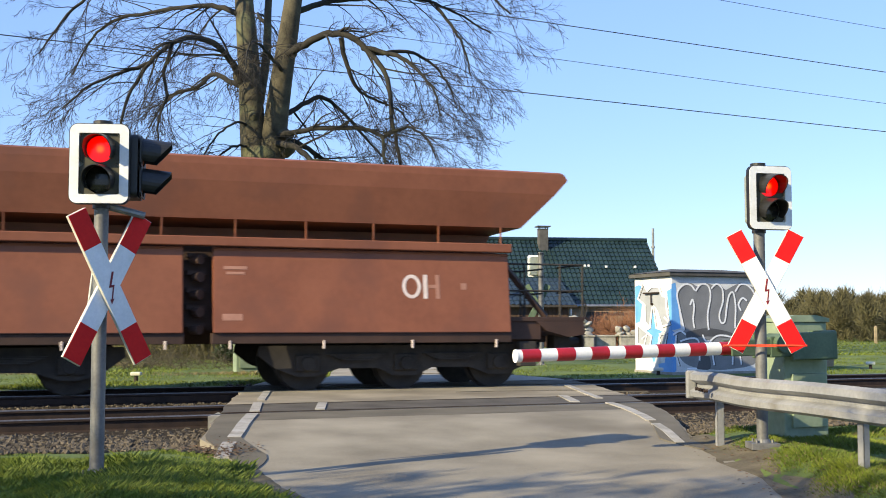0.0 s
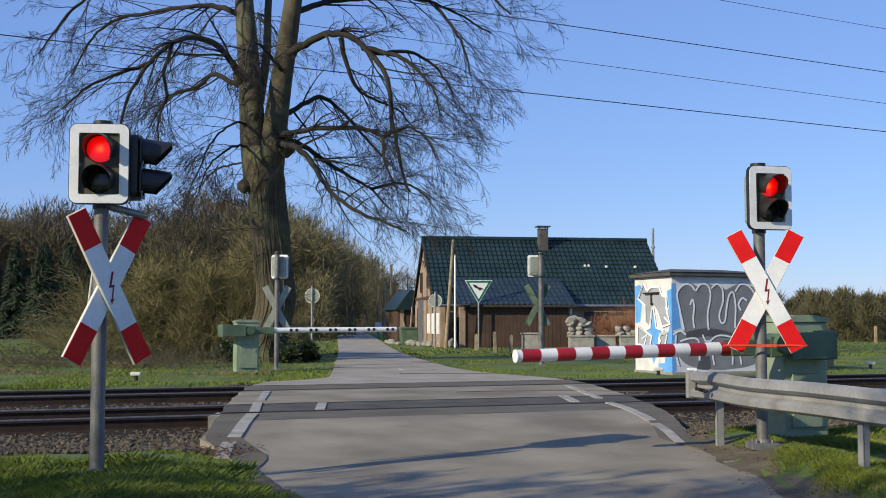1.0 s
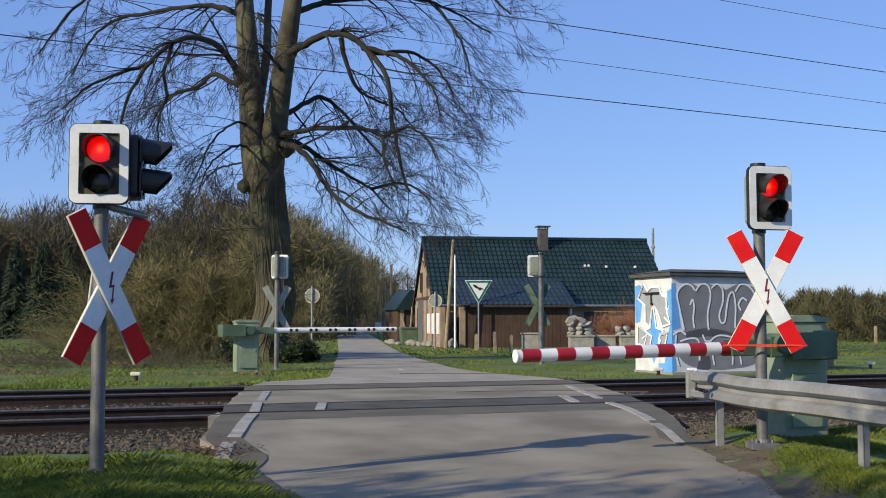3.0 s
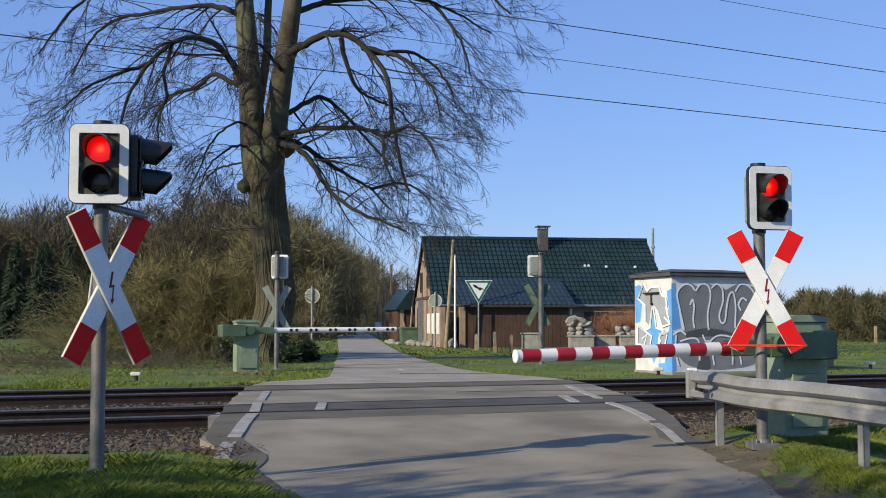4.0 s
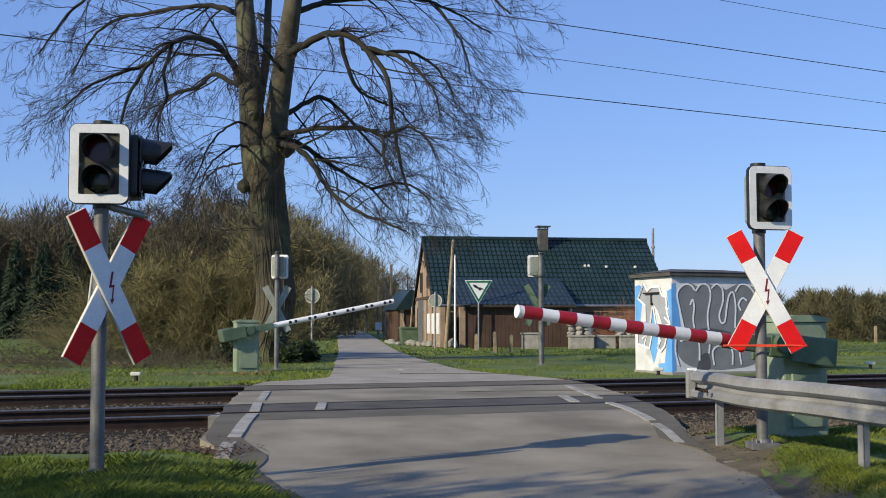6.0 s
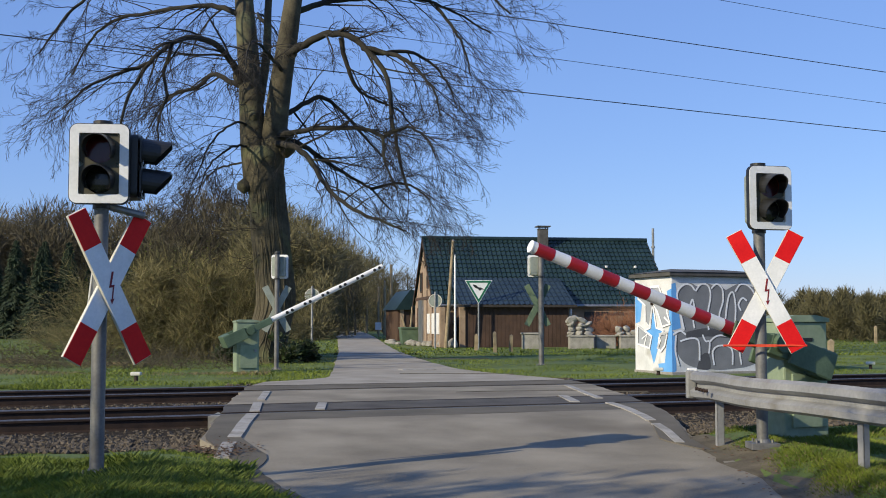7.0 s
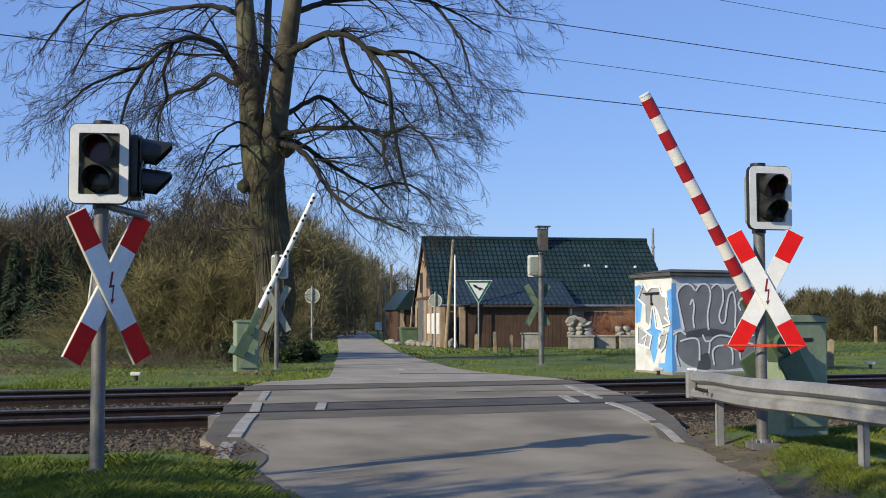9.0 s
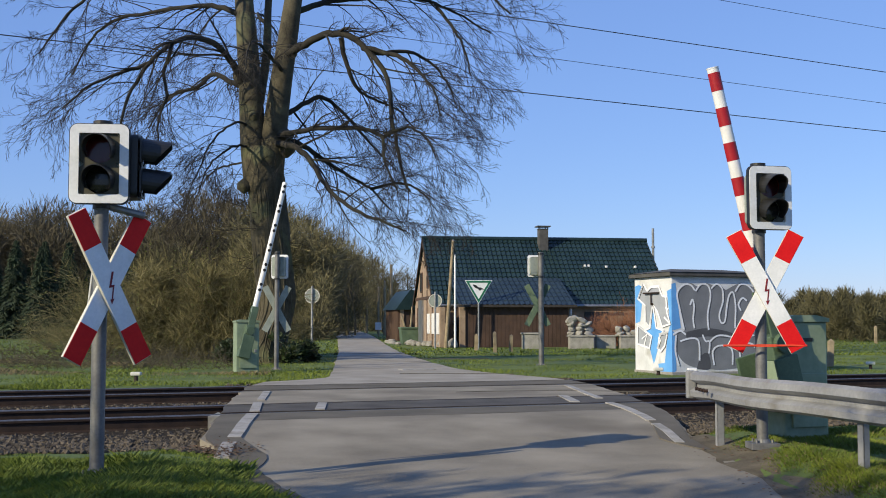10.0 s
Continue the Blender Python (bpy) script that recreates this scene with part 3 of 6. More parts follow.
def signal_head(parent, m, rim, lamp, visor=0.20, back=True):
    """Two-lens lamp head; m places its face centre, looking along -y."""
    w, h = 0.42, 0.58
    bm = B()
    prism(bm, rounded(w - 0.11, h - 0.11, 0.04), 0.16, m @ Matrix.Translation((0, 0.02, 0)))
    case = part("head_case", bm, M_BLACK if not rim else M_BACK, parent, "lamp head case")
    if rim:
        bm = B()
        ring(bm, rounded(w, h, 0.055), rounded(w - 0.13, h - 0.13, 0.012), 0.06, m @ Matrix.Translation((0, -0.03, 0)))
        part("white_rim", bm, M_WHITE, case, "rounded white rim plate")
        bm = B()
        ring(bm, rounded(w + 0.012, h + 0.012, 0.06), rounded(w - 0.004, h - 0.004, 0.053), 0.05, m @ Matrix.Translation((0, -0.022, 0)))
        part("rim_edge", bm, M_BLACK, case)
    bm = B()
    d = 0.112
    # face plate with two round holes stands for the plate round the lenses
    for zc, sz in ((d, 1), (-d, -1)):
        outer = []
        hw, z_in, z_out = (w - 0.128) / 2, -sz * d, sz * ((h - 0.128) / 2 - d)
        zlo, zhi = min(z_in, z_out), max(z_in, z_out)
        inner = []
        for i in range(24):
            a = 2 * math.pi * i / 24
            c, s = math.cos(a), math.sin(a)
            k = min(hw / abs(c) if abs(c) > 1e-6 else 9, (zhi if s > 0 else -zlo) / abs(s) if abs(s) > 1e-6 else 9)
            outer.append((c * k, zc + s * k))
            inner.append((0.105 * c, zc + 0.105 * s))
        ring(bm, outer, inner, 0.012, m @ Matrix.Translation((0, -0.006, 0)))
    part("face_plate", bm, M_OLIVE if rim else M_BLACK, case)
    for zc, red in ((d, True), (-d, False)):
        vis = B()
        n = 20
        rows = []
        for i in range(n + 1):
            a = radians(-35 + 250 * i / n)
            c, s = math.cos(a), math.sin(a)
            ln = visor * (0.45 + 0.55 * max(0, min(1, (s + 0.55) / 1.2)))
            rows.append([vis.verts.new((c * r, y, zc + s * r - (0.018 if y < -0.05 else 0))) for r, y in ((0.113, 0.0), (0.104, -ln), (0.098, -ln), (0.106, 0.0))])
        for p, q in zip(rows, rows[1:]):
            for i in range(4):
                vis.faces.new((p[i], q[i], q[(i + 1) % 4], p[(i + 1) % 4]))
        bmesh.ops.transform(vis, matrix=m, verts=vis.verts)
        part("visor", vis, M_BLACK, case, "black lamp visor", smooth=False)
        bm = B()
        if red and lamp:
            bmesh.ops.create_circle(bm, cap_ends=True, segments=24, radius=0.104, matrix=m @ Matrix.Translation((0, 0.004, zc)) @ Matrix.Rotation(radians(90), 4, "X"))
            part("red_lens", bm, M_LENS, case, "red glass signal lens")
            # dark well behind the lens
        else:
            bmesh.ops.create_uvsphere(bm, u_segments=20, v_segments=8, radius=0.104, matrix=m @ Matrix.Translation((0, 0.015, zc)) @ Matrix.Diagonal((1, 0.18, 1, 1)))
            part("dark_lens", bm, M_DARKLENS, case)
    if lamp:
        bm = B()
        bmesh.ops.create_circle(bm, cap_ends=True, segments=24, radius=0.105, matrix=m @ Matrix.Translation((0, 0.0185, d)) @ Matrix.Rotation(radians(90), 4, "X"))
        part("lamp_well", bm, M_BLACK, case)
        # the burner sits close behind the lens and draws back into the case when the lamp is put out
        bm = B()
        cyl(bm, (0, 0, 0), (0, 0.003, 0), 0.098, n=28)
        burner = part("burner", bm, M_REDLAMP, parent, "glowing red signal lamp")
        LAMPS.append((burner, m @ Matrix.Translation((0, 0.010, d))))
    return case


def crossing_signal(x, y, z_head, z_cross, yaw_head, yaw_cross, label, lamp=True, side_head=None, pole_r=0.052, y_off=0.085, far=False, extra=False, back=None, dx=0.0):
    th = root("crossing_signal", pose(x, y, -0.06), label, "level crossing signal", "level crossing signals")
    bm = B()
    cyl(bm, (0, 0, -0.1), (0, 0, z_head + (0.35 if far else 0.30)), pole_r, n=36)
    part("pole", bm, M_POLE, th, "grey steel pole", smooth=False)
    bm = B()
    cyl(bm, (0, 0, 0.0), (0, 0, 0.05), pole_r + 0.035, pole_r + 0.012, n=20)
    for i in range(4):
        a = radians(45 + 90 * i)
        cyl(bm, (0.1 * math.cos(a), 0.1 * math.sin(a), 0), (0.1 * math.cos(a), 0.1 * math.sin(a), 0.05), 0.012, n=6)
    box(bm, -0.13, 0.13, -0.13, 0.13, -0.04, 0.02, 0.005)
    part("foot_plate", bm, M_POLE, th)
    for dz, dr in ((-0.30, 0.012), (0.31, 0.018)):
        bm = B()
        cyl(bm, (0, 0, z_head + dz - 0.02), (0, 0, z_head + dz + 0.02), pole_r + dr, n=20)
        part("pole_collar", bm, M_BLACK, th)
    signal_head(th, Matrix.Rotation(radians(yaw_head), 4, "Z") @ Matrix.Translation((dx * (1.0 if far else 1.6 if side_head is None else 0.0), -0.26 if far else -0.10, z_head)), True, lamp)
    if side_head is not None:
        off, yw = side_head
        signal_head(th, Matrix.Translation(off) @ Matrix.Rotation(radians(yw), 4, "Z"), False, False, visor=0.21)
        bm = B()
        cyl(bm, (0, 0, z_head - 0.2), (off[0], off[1], off[2] - 0.2), 0.02, n=8)
        part("side_arm", bm, M_BLACK, th)
        bm = B()
        cyl(bm, (0.05, 0.02, z_head - 0.30), (off[0] + 0.02, off[1], off[2] - 0.36), 0.028, n=10)
        part("cable_duct", bm, M_GALV, th)
    cross_board(th, z_cross, yaw_cross, back or M_EDGE, 0.03, y_off, dx)
    if extra:
        bm = B()
        cyl(bm, (-0.11, 0.06, z_cross - 0.26), (-0.06, 0.06, z_cross + 0.20), 0.016, n=8)
        part("stay_rod", bm, M_GALV, th)
    return th


crossing_signal(-2.52, 8.48, 2.27, 1.37, 6, 47, "grey pole with red lamp and shaded warning cross on the verge", side_head=((0.265, 0.13, 2.27), 98), extra=True, dx=0.02)
crossing_signal(2.93, 10.67, 2.26, 1.40, 13, -5, "grey pole with red lamp and sunlit warning cross", dx=0.035)
crossing_signal(-3.98, 27.67, 2.47, 1.45, 172, 190, "crossing signal seen from behind with grey-green boards", lamp=False, pole_r=0.055, far=True, back=M_BACK)
crossing_signal(2.58, 30.39, 2.62, 1.58, 188, 172, "crossing signal seen from behind beside the meadow", lamp=False, pole_r=0.07, far=True, back=M_DGREEN, dx=0.10)

bm = B()
cyl(bm, (-0.40, 0, 0), (0.36, 0, 0.0), 0.010, n=8)
box(bm, -0.10, 0.08, -0.012, 0.012, -0.012, 0.012)
part("cross_bar", bm, M_ORANGE, bpy.data.objects["crossing_signal.001"], "thin orange-red bar").matrix_basis = pose(0.02, -0.14, 0.905)


# ---- barriers ----
BOOMS = []


def barrier(m, reach, side, label, pivot, striped, off=0.0):
    """side: +1 if the boom points to +x of the barrier's own frame."""
    th = root("barrier", m, label, "level crossing barrier", "level crossing barriers")
    bm = B()
    box(bm, -0.28, 0.24, 0.06, 0.46, -0.1, 1.12, 0.02)
    cab = part("cabinet", bm, M_GREEN, th, "faded green steel cabinet")
    bm = B()
    prism(bm, [(-0.295, 0), (0.255, 0), (0.255, 0.035), (0.10, 0.065), (-0.14, 0.065), (-0.295, 0.035)], 0.44, Matrix.Translation((0, 0.04, 1.122)))
    part("cabinet_roof", bm, M_GREEN, cab)
    bm = B()
    box(bm, -0.20, 0.20, 0.03, 0.06, 0.10, 0.62, 0.006)
    door = part("cabinet_door", bm, M_GREEN, cab)
    bm = B()
    box(bm, 0.12, 0.17, 0.012, 0.032, 0.46, 0.52, 0.004)
    part("lock", bm, M_GALV, door)
    bm = B()
    box(bm, -0.06, 0.06, 0.052, 0.062, 0.93, 0.965, 0.004)
    part("vent_slot", bm, M_BLACK, cab)
    bm = B()
    cyl(bm, (off, -0.16, pivot), (off, 0.10, pivot), 0.09, n=18)
    part("shaft_hub", bm, M_DGREEN, th)
    boom = B()
    cyl(boom, (side * 0.42, 0, 0), (side * reach, 0, 0), 0.062, 0.056, n=40)
    bo = part("boom", boom, M_BOOMW, th, "striped red and white boom", smooth=False)
    bm = B()
    box(bm, -0.10, 0.55, -0.085, -0.06, -0.075, 0.075, 0.008)
    box(bm, -0.10, 0.55, 0.06, 0.085, -0.075, 0.075, 0.008)
    box(bm, -0.12, 0.12, -0.09, 0.09, -0.10, 0.10, 0.012)
    if side < 0:
        bmesh.ops.transform(bm, matrix=Matrix.Rotation(math.pi, 4, "Z"), verts=bm.verts)
    part("boom_holder", bm, M_DGREEN, bo, "dark green boom holder")
    bm = B()
    x0, x1 = (-0.62, -0.10) if side > 0 else (0.10, 0.62)
    box(bm, x0, x1, -0.14, -0.10, -0.13, 0.13, 0.01)
    box(bm, x0, x1, 0.48, 0.52, -0.13, 0.13, 0.01)
    xa, xb = (x0, x0 + 0.18) if side > 0 else (x1 - 0.18, x1)
    box(bm, xa, xb, -0.135, 0.515, -0.14, 0.14, 0.012)
    part("counterweight", bm, M_DGREEN, bo, "dark green counterweight")
    seg = 0.176
    if striped:
        k, xx = 0, reach - 0.045
        while xx - seg > 0.45:
            r0 = 0.0575 + (reach - xx) / reach * 0.006
            bm = B()
            cyl(bm, (side * xx, 0, 0), (side * (xx - seg), 0, 0), r0, r0 + 0.0006, n=40)
            part("red_band", bm, M_BOOMR, bo, "dark red band")
            xx -= 2 * seg - 0.012
        bm = B()
        cyl(bm, (side * (reach - 0.004), 0, 0), (side * (reach + 0.008), 0, 0), 0.059, n=20)
        part("end_cap", bm, M_WHITE, bo, "white end disc")
    else:
        # pairs of dark round reflectors along its face
        for i in range(6):
            for d in (0, 0.13):
                bm = B()
                xx = reach - 0.10 - i * 0.46 - d
                cyl(bm, (side * xx, -0.056, 0.0), (side * xx, -0.068, 0.0), 0.036, n=10)
                part("reflector", bm, M_BLACK, bo, "round dark reflector")
    bo.matrix_basis = pose(off, 0, pivot)
    BOOMS.append(bo)
    return th


NEAR_PIV = Vector((2.9, 11.0, 0)) + U * 0.309
FAR_PIV = Vector((-4.3, 26.01, 0)) - U * 0.053
barrier(Matrix.Translation((NEAR_PIV.x, NEAR_PIV.y, -0.06)) @ TURN @ Matrix.Translation((0.42, 0, 0)), 2.73, -1, "green barrier cabinet with red and white striped boom", 0.92, True, -0.42)
barrier(Matrix.Translation((FAR_PIV.x, FAR_PIV.y, -0.06)) @ TURN, 3.47, 1, "green barrier cabinet with pale boom and round reflectors", 0.94, False)


# ---- guard rail ----
def guard_rail():
    th = root("guard_rail", pose(2.62, 11.22, -0.06), "weathered galvanised guard rail beside the road", "guard rail")
    path = [Vector(p) for p in ((-0.10, 0.42, 0), (-0.07, 0.2, 0), (-0.02, -0.2, 0), (0.08, -0.8, 0), (0.24, -1.6, 0), (0.50, -2.5, 0), (0.86, -3.5, 0), (1.4, -4.8, 0), (2.1, -6.3, 0), (3.0, -8.0, 0))]
    prof = [(-0.03, 0.628), (0.0, 0.632), (0.034, 0.605), (0.04, 0.55), (0.012, 0.525), (-0.02, 0.51), (-0.02, 0.475), (0.012, 0.46), (0.04, 0.435), (0.034, 0.385), (0.0, 0.36), (-0.03, 0.364)]
    fine = []
    for i in range(len(path) - 1):
        a, b = path[i], path[i + 1]
        p0, p3 = path[max(i - 1, 0)], path[min(i + 2, len(path) - 1)]
        for k in range(5):
            t = k / 5
            fine.append(0.5 * ((2 * a) + (b - p0) * t + (2 * p0 - 5 * a + 4 * b - p3) * t * t + (3 * a - p0 - 3 * b + p3) * t ** 3))
    fine.append(path[-1])
    bm = B()
    rows = []
    for i, p in enumerate(fine):
        d = (fine[min(i + 1, len(fine) - 1)] - fine[max(i - 1, 0)]).normalized()
        nrm = Vector((d.y, -d.x, 0))  # towards the road
        drop = -0.006 * math.sin(i * 0.5)
        rows.append([bm.verts.new(p + nrm * o * 1.3 + Vector((0, 0, z + drop))) for o, z in prof] + [bm.verts.new(p + nrm * (o * 1.3 - 0.006) + Vector((0, 0, z + drop))) for o, z in prof[::-1]])
    n = len(rows[0])
    for p, q in zip(rows, rows[1:]):
        for i in range(n):
            bm.faces.new((p[i], q[i], q[(i + 1) % n], p[(i + 1) % n]))
    part("beam", bm, M_RAILING, th, "corrugated steel beam", smooth=False)
    bm = B()
    box(bm, -0.18, -0.08, 0.40, 0.47, 0.355, 0.635, 0.02)
    part("end_shoe", bm, M_RAILING, th)
    for x, y, h in ((0.0, 0.0, 0.58), (0.47, -2.45, 0.50), (1.36, -4.8, 0.5)):
        bm = B()
        box(bm, -0.035, 0.035, -0.004, 0.004, -0.45, h)
        box(bm, -0.035, -0.027, -0.004, 0.05, -0.45, h)
        box(bm, 0.027, 0.035, -0.004, 0.05, -0.45, h)
        part("rail_post", bm, M_RAILING, th).matrix_basis = pose(x + 0.06, y, 0, 0, 0, -70 if y else 10)
    for i in range(4):
        bm = B()
        cyl(bm, (-0.13 + 0.003 * i, 0.10 - 0.12 * i, 0.47), (-0.16, 0.10 - 0.12 * i, 0.47), 0.016, n=8)
        part("bolt_head", bm, M_RAIL, th)


guard_rail()


# ---- hopper wagon ----
def hopper_wagon():
    th = root("hopper_wagon", Matrix.Translation(uv(0, FAR_V)) @ TURN, "red-brown six-axle hopper wagon with faded white letters", "freight wagon")
    # long outer skin of the hopper: rim band, sloped wall, ends
    bm = B()

    def loop(y, z, x):
        return [bm.verts.new(c) for c in ((-x, -y, z), (x, -y, z), (x, y, z), (-x, y, z))]
    L = [loop(1.47, 3.53, 5.90), loop(1.52, 3.50, 5.95), loop(1.52, 3.40, 6.02), loop(1.50, 3.16, 5.80), loop(1.40, 2.60, 5.22), loop(0.62, 2.52, 5.0), loop(0.6, 2.0, 4.75), loop(0.45, 1.2, 3.9),
         ]
    for a, b in zip(L, L[1:]):
        for i in range(4):
            bm.faces.new((a[i], a[(i + 1) % 4], b[(i + 1) % 4], b[i]))
    bm.faces.new(L[-1][::-1])
    I = [loop(1.42, 3.53, 5.85), loop(1.40, 3.16, 5.7), loop(1.28, 2.68, 5.1), loop(0.3, 2.6, 4.6)]
    for i in range(4):
        bm.faces.new((L[0][(i + 1) % 4], L[0][i], I[0][i], I[0][(i + 1) % 4]))
    for a, b in zip(I, I[1:]):
        for i in range(4):
            bm.faces.new((a[(i + 1) % 4], a[i], b[i], b[(i + 1) % 4]))
    bm.faces.new(I[-1])
    part("hopper_body", bm, M_RUST, th, "red-brown steel hopper")
    for sgn in (-1, 1):
        bm = B()
        box(bm, -5.03, 5.03, min(sgn * 1.30, sgn * 1.47), max(sgn * 1.30, sgn * 1.47), 2.19, 2.33, 0.015)
        part("side_beam", bm, M_RUST, th)
        for x0, x1 in ((-5.0, -0.22), (0.22, 5.0)):
            bm = B()
            k = [(x0, 1.36, 2.15), (x1, 1.36, 2.15), (x1, 1.50, 0.90), (x0, 1.50, 0.90)]
            lo = [bm.verts.new((x, sgn * y, z)) for x, y, z in k]
            hi = [bm.verts.new((x, sgn * (y - 0.07), z)) for x, y, z in k]
            bm.faces.new(lo)
            bm.faces.new(hi[::-1])
            for i in range(4):
                bm.faces.new((lo[i], hi[i], hi[(i + 1) % 4], lo[(i + 1) % 4]))
            bmesh.ops.bevel(bm, geom=bm.edges[:], offset=0.012, segments=2, affect="EDGES")
            fl = part("discharge_flap", bm, M_RUST, th, "large red-brown discharge flap")
            bm = B()
            cyl(bm, (x0, sgn * 1.345, 2.15), (x1, sgn * 1.345, 2.15), 0.028, n=8)
            part("hinge_tube", bm, M_RUST, fl)
            bm = B()
            box(bm, x0 - 0.02, x1 + 0.02, min(sgn * 1.36, sgn * 1.46), max(sgn * 1.36, sgn * 1.46), 0.74, 0.90, 0.01)
            part("flap_sill", bm, M_RUSTD, th, "dark brown sill")
            for i in range(4):
                bm = B()
                x = x0 + 0.25 + i * (x1 - x0 - 0.5) / 3
                box(bm, x - 0.015, x + 0.015, min(sgn * 1.45, sgn * 1.48), max(sgn * 1.45, sgn * 1.48), 0.66, 0.79, 0.006)
                part("flap_latch", bm, M_MARK, th, "pale latch tip")
        for i in range(10):
            x = -4.86 + i * 1.08
            bm = B()
            box(bm, x - 0.009, x + 0.009, min(sgn * 1.38, sgn * 1.41), max(sgn * 1.38, sgn * 1.41), 2.33, 2.60)
            part("rim_bracket", bm, M_RUST, th)
        # gap mechanism
        for i in range(5):
            bm = B()
            cyl(bm, (-0.05 + 0.04 * (i % 2), sgn * 1.18, 0.95 + 0.26 * i), (0.05, sgn * 1.32, 0.95 + 0.26 * i), 0.075, n=10)
            box(bm, -0.14, 0.14, min(sgn * 1.1, sgn * 1.22), max(sgn * 1.1, sgn * 1.22), 0.99 + 0.26 * i, 1.05 + 0.26 * i)
            part("linkage", bm, M_RUSTD, th)
    bm = B()
    box(bm, -4.9, 4.9, -1.1, 1.1, 0.95, 2.2)
    part("hopper_core", bm, M_RUSTD, th, "dark inner chutes")
    # under frame and end platforms
    bm = B()
    box(bm, -6.2, 6.2, -0.30, 0.30, 0.72, 1.05, 0.01)
    box(bm, -5.6, -4.7, -1.35, 1.35, 0.78, 1.12, 0.01)
    box(bm, 4.7, 5.6, -1.35, 1.35, 0.78, 1.12, 0.01)
    part("under_frame", bm, M_RUSTD, th, "dark brown underframe")
    for e in (-1, 1):
        bm = B()
        box(bm, min(e * 5.0, e * 6.40), max(e * 5.0, e * 6.40), -1.38, 1.38, 1.08, 1.15, 0.008)
        part("end_platform", bm, M_RUSTD, th)
        bm = B()
        prism(bm, [(e * 5.5, 1.08), (e * 6.38, 1.08), (e * 6.38, 0.86), (e * 6.1, 0.82), (e * 5.7, 0.92)], 2.76, Matrix.Translation((0, -1.38, 0)))
        part("head_stock", bm, M_RUSTD, th)
        for sgn in (-1, 1):
            bm = B()
            cyl(bm, (e * 6.25, sgn * 0.87, 0.72), (e * 6.52, sgn * 0.87, 0.72), 0.085, n=14)
            cyl(bm, (e * 6.52, sgn * 0.87, 0.72), (e * 6.56, sgn * 0.87, 0.72), 0.20, 0.19, n=20)
            box(bm, min(e * 6.0, e * 6.3), max(e * 6.0, e * 6.3), sgn * 0.87 - 0.16, sgn * 0.87 + 0.16, 0.57, 0.86, 0.02)
            part("buffer", bm, M_BOGIE, th, "round black buffer")
            st = Sticks()
            for x in (5.35, 6.0, 6.42):
                st.stick([Vector((e * x, sgn * 1.25, 1.12)), Vector((e * x, sgn * 1.25, 2.02))], [0.017] * 2, 6)
            for z in (1.58, 2.02):
                st.stick([Vector((e * 5.05, sgn * 1.25, z)), Vector((e * 6.42, sgn * 1.25, z))], [0.016] * 2, 6)
            st.stick([Vector((e * 6.42, sgn * 1.25, 1.45)), Vector((e * 6.5, sgn * 1.25, 1.3)), Vector((e * 6.45, sgn * 1.25, 1.13))], [0.014] * 3, 6)
            st.done("hand_rail", M_BOGIE, th, "black tube hand rail")
            bm = B()
            a, b = Vector((e * 4.95, sgn * 1.2, 2.05)), Vector((e * 5.75, sgn * 1.2, 1.15))
            cyl(bm, a, b, 0.06, n=4)
            part("end_strut", bm, M_RUSTD, th)
            bm = B()
            box(bm, min(e * 5.2, e * 5.5), max(e * 5.2, e * 5.5), sgn * 1.32 - 0.06, sgn * 1.32 + 0.06, 0.35, 0.75, 0.01)
            part("step", bm, M_BOGIE, th)
        bm = B()
        for z in (1.58, 2.02):
            cyl(bm, (e * 6.42, -1.25, z), (e * 6.42, -0.3, z), 0.016, n=6)
            cyl(bm, (e * 6.42, 0.3, z), (e * 6.42, 1.25, z), 0.016, n=6)
        part("end_rail", bm, M_BOGIE, th, "black tube end rail")
        bm = B()
        box(bm, min(e * 6.38, e * 6.6), max(e * 6.38, e * 6.6), -0.06, 0.06, 0.62, 0.80, 0.02)
        cyl(bm, (e * 6.5, 0.05, 0.62), (e * 6.54, 0.05, 0.42), 0.02, n=6)
        part("coupling_hook", bm, M_BOGIE, th)
        # three-axle bogie
        bx = e * 3.35
        for sgn in (-1, 1):
            bm = B()
            f = [(-2.35, 0.70), (2.35, 0.70), (2.38, 0.56), (2.12, 0.36), (1.75, 0.22), (1.45, 0.22), (1.1, 0.34), (0.45, 0.34), (0.2, 0.22), (-0.2, 0.22), (-0.45, 0.34),
                 (-1.1, 0.34), (-1.45, 0.22), (-1.75, 0.22), (-2.12, 0.36), (-2.38, 0.56)]
            prism(bm, [(bx + x, z) for x, z in f], 0.05, Matrix.Translation((0, sgn * 1.0 - 0.025, 0)))
            bo = part("bogie_frame", bm, M_BOGIE, th, "grimy black bogie side frame")
            for k in (-1.6, 0, 1.6):
                bm = B()
                cyl(bm, (bx + k, sgn * 1.02, 0.42), (bx + k, sgn * 1.12, 0.42), 0.13, 0.10, n=16)
                box(bm, bx + k - 0.19, bx + k + 0.19, min(sgn * 1.0, sgn * 1.08), max(sgn * 1.0, sgn * 1.08), 0.30, 0.56, 0.02)
                part("axle_box", bm, M_BOGIE, bo)
            for k in (-0.8, 0.8):
                bm = B()
                for q in range(5):
                    box(bm, bx + k - 0.5 + 0.06 * q, bx + k + 0.5 - 0.06 * q, min(sgn * 1.03, sgn * 1.11), max(sgn * 1.03, sgn * 1.11), 0.55 - 0.022 * q, 0.57 - 0.022 * q)
                part("leaf_spring", bm, M_BOGIE, bo)
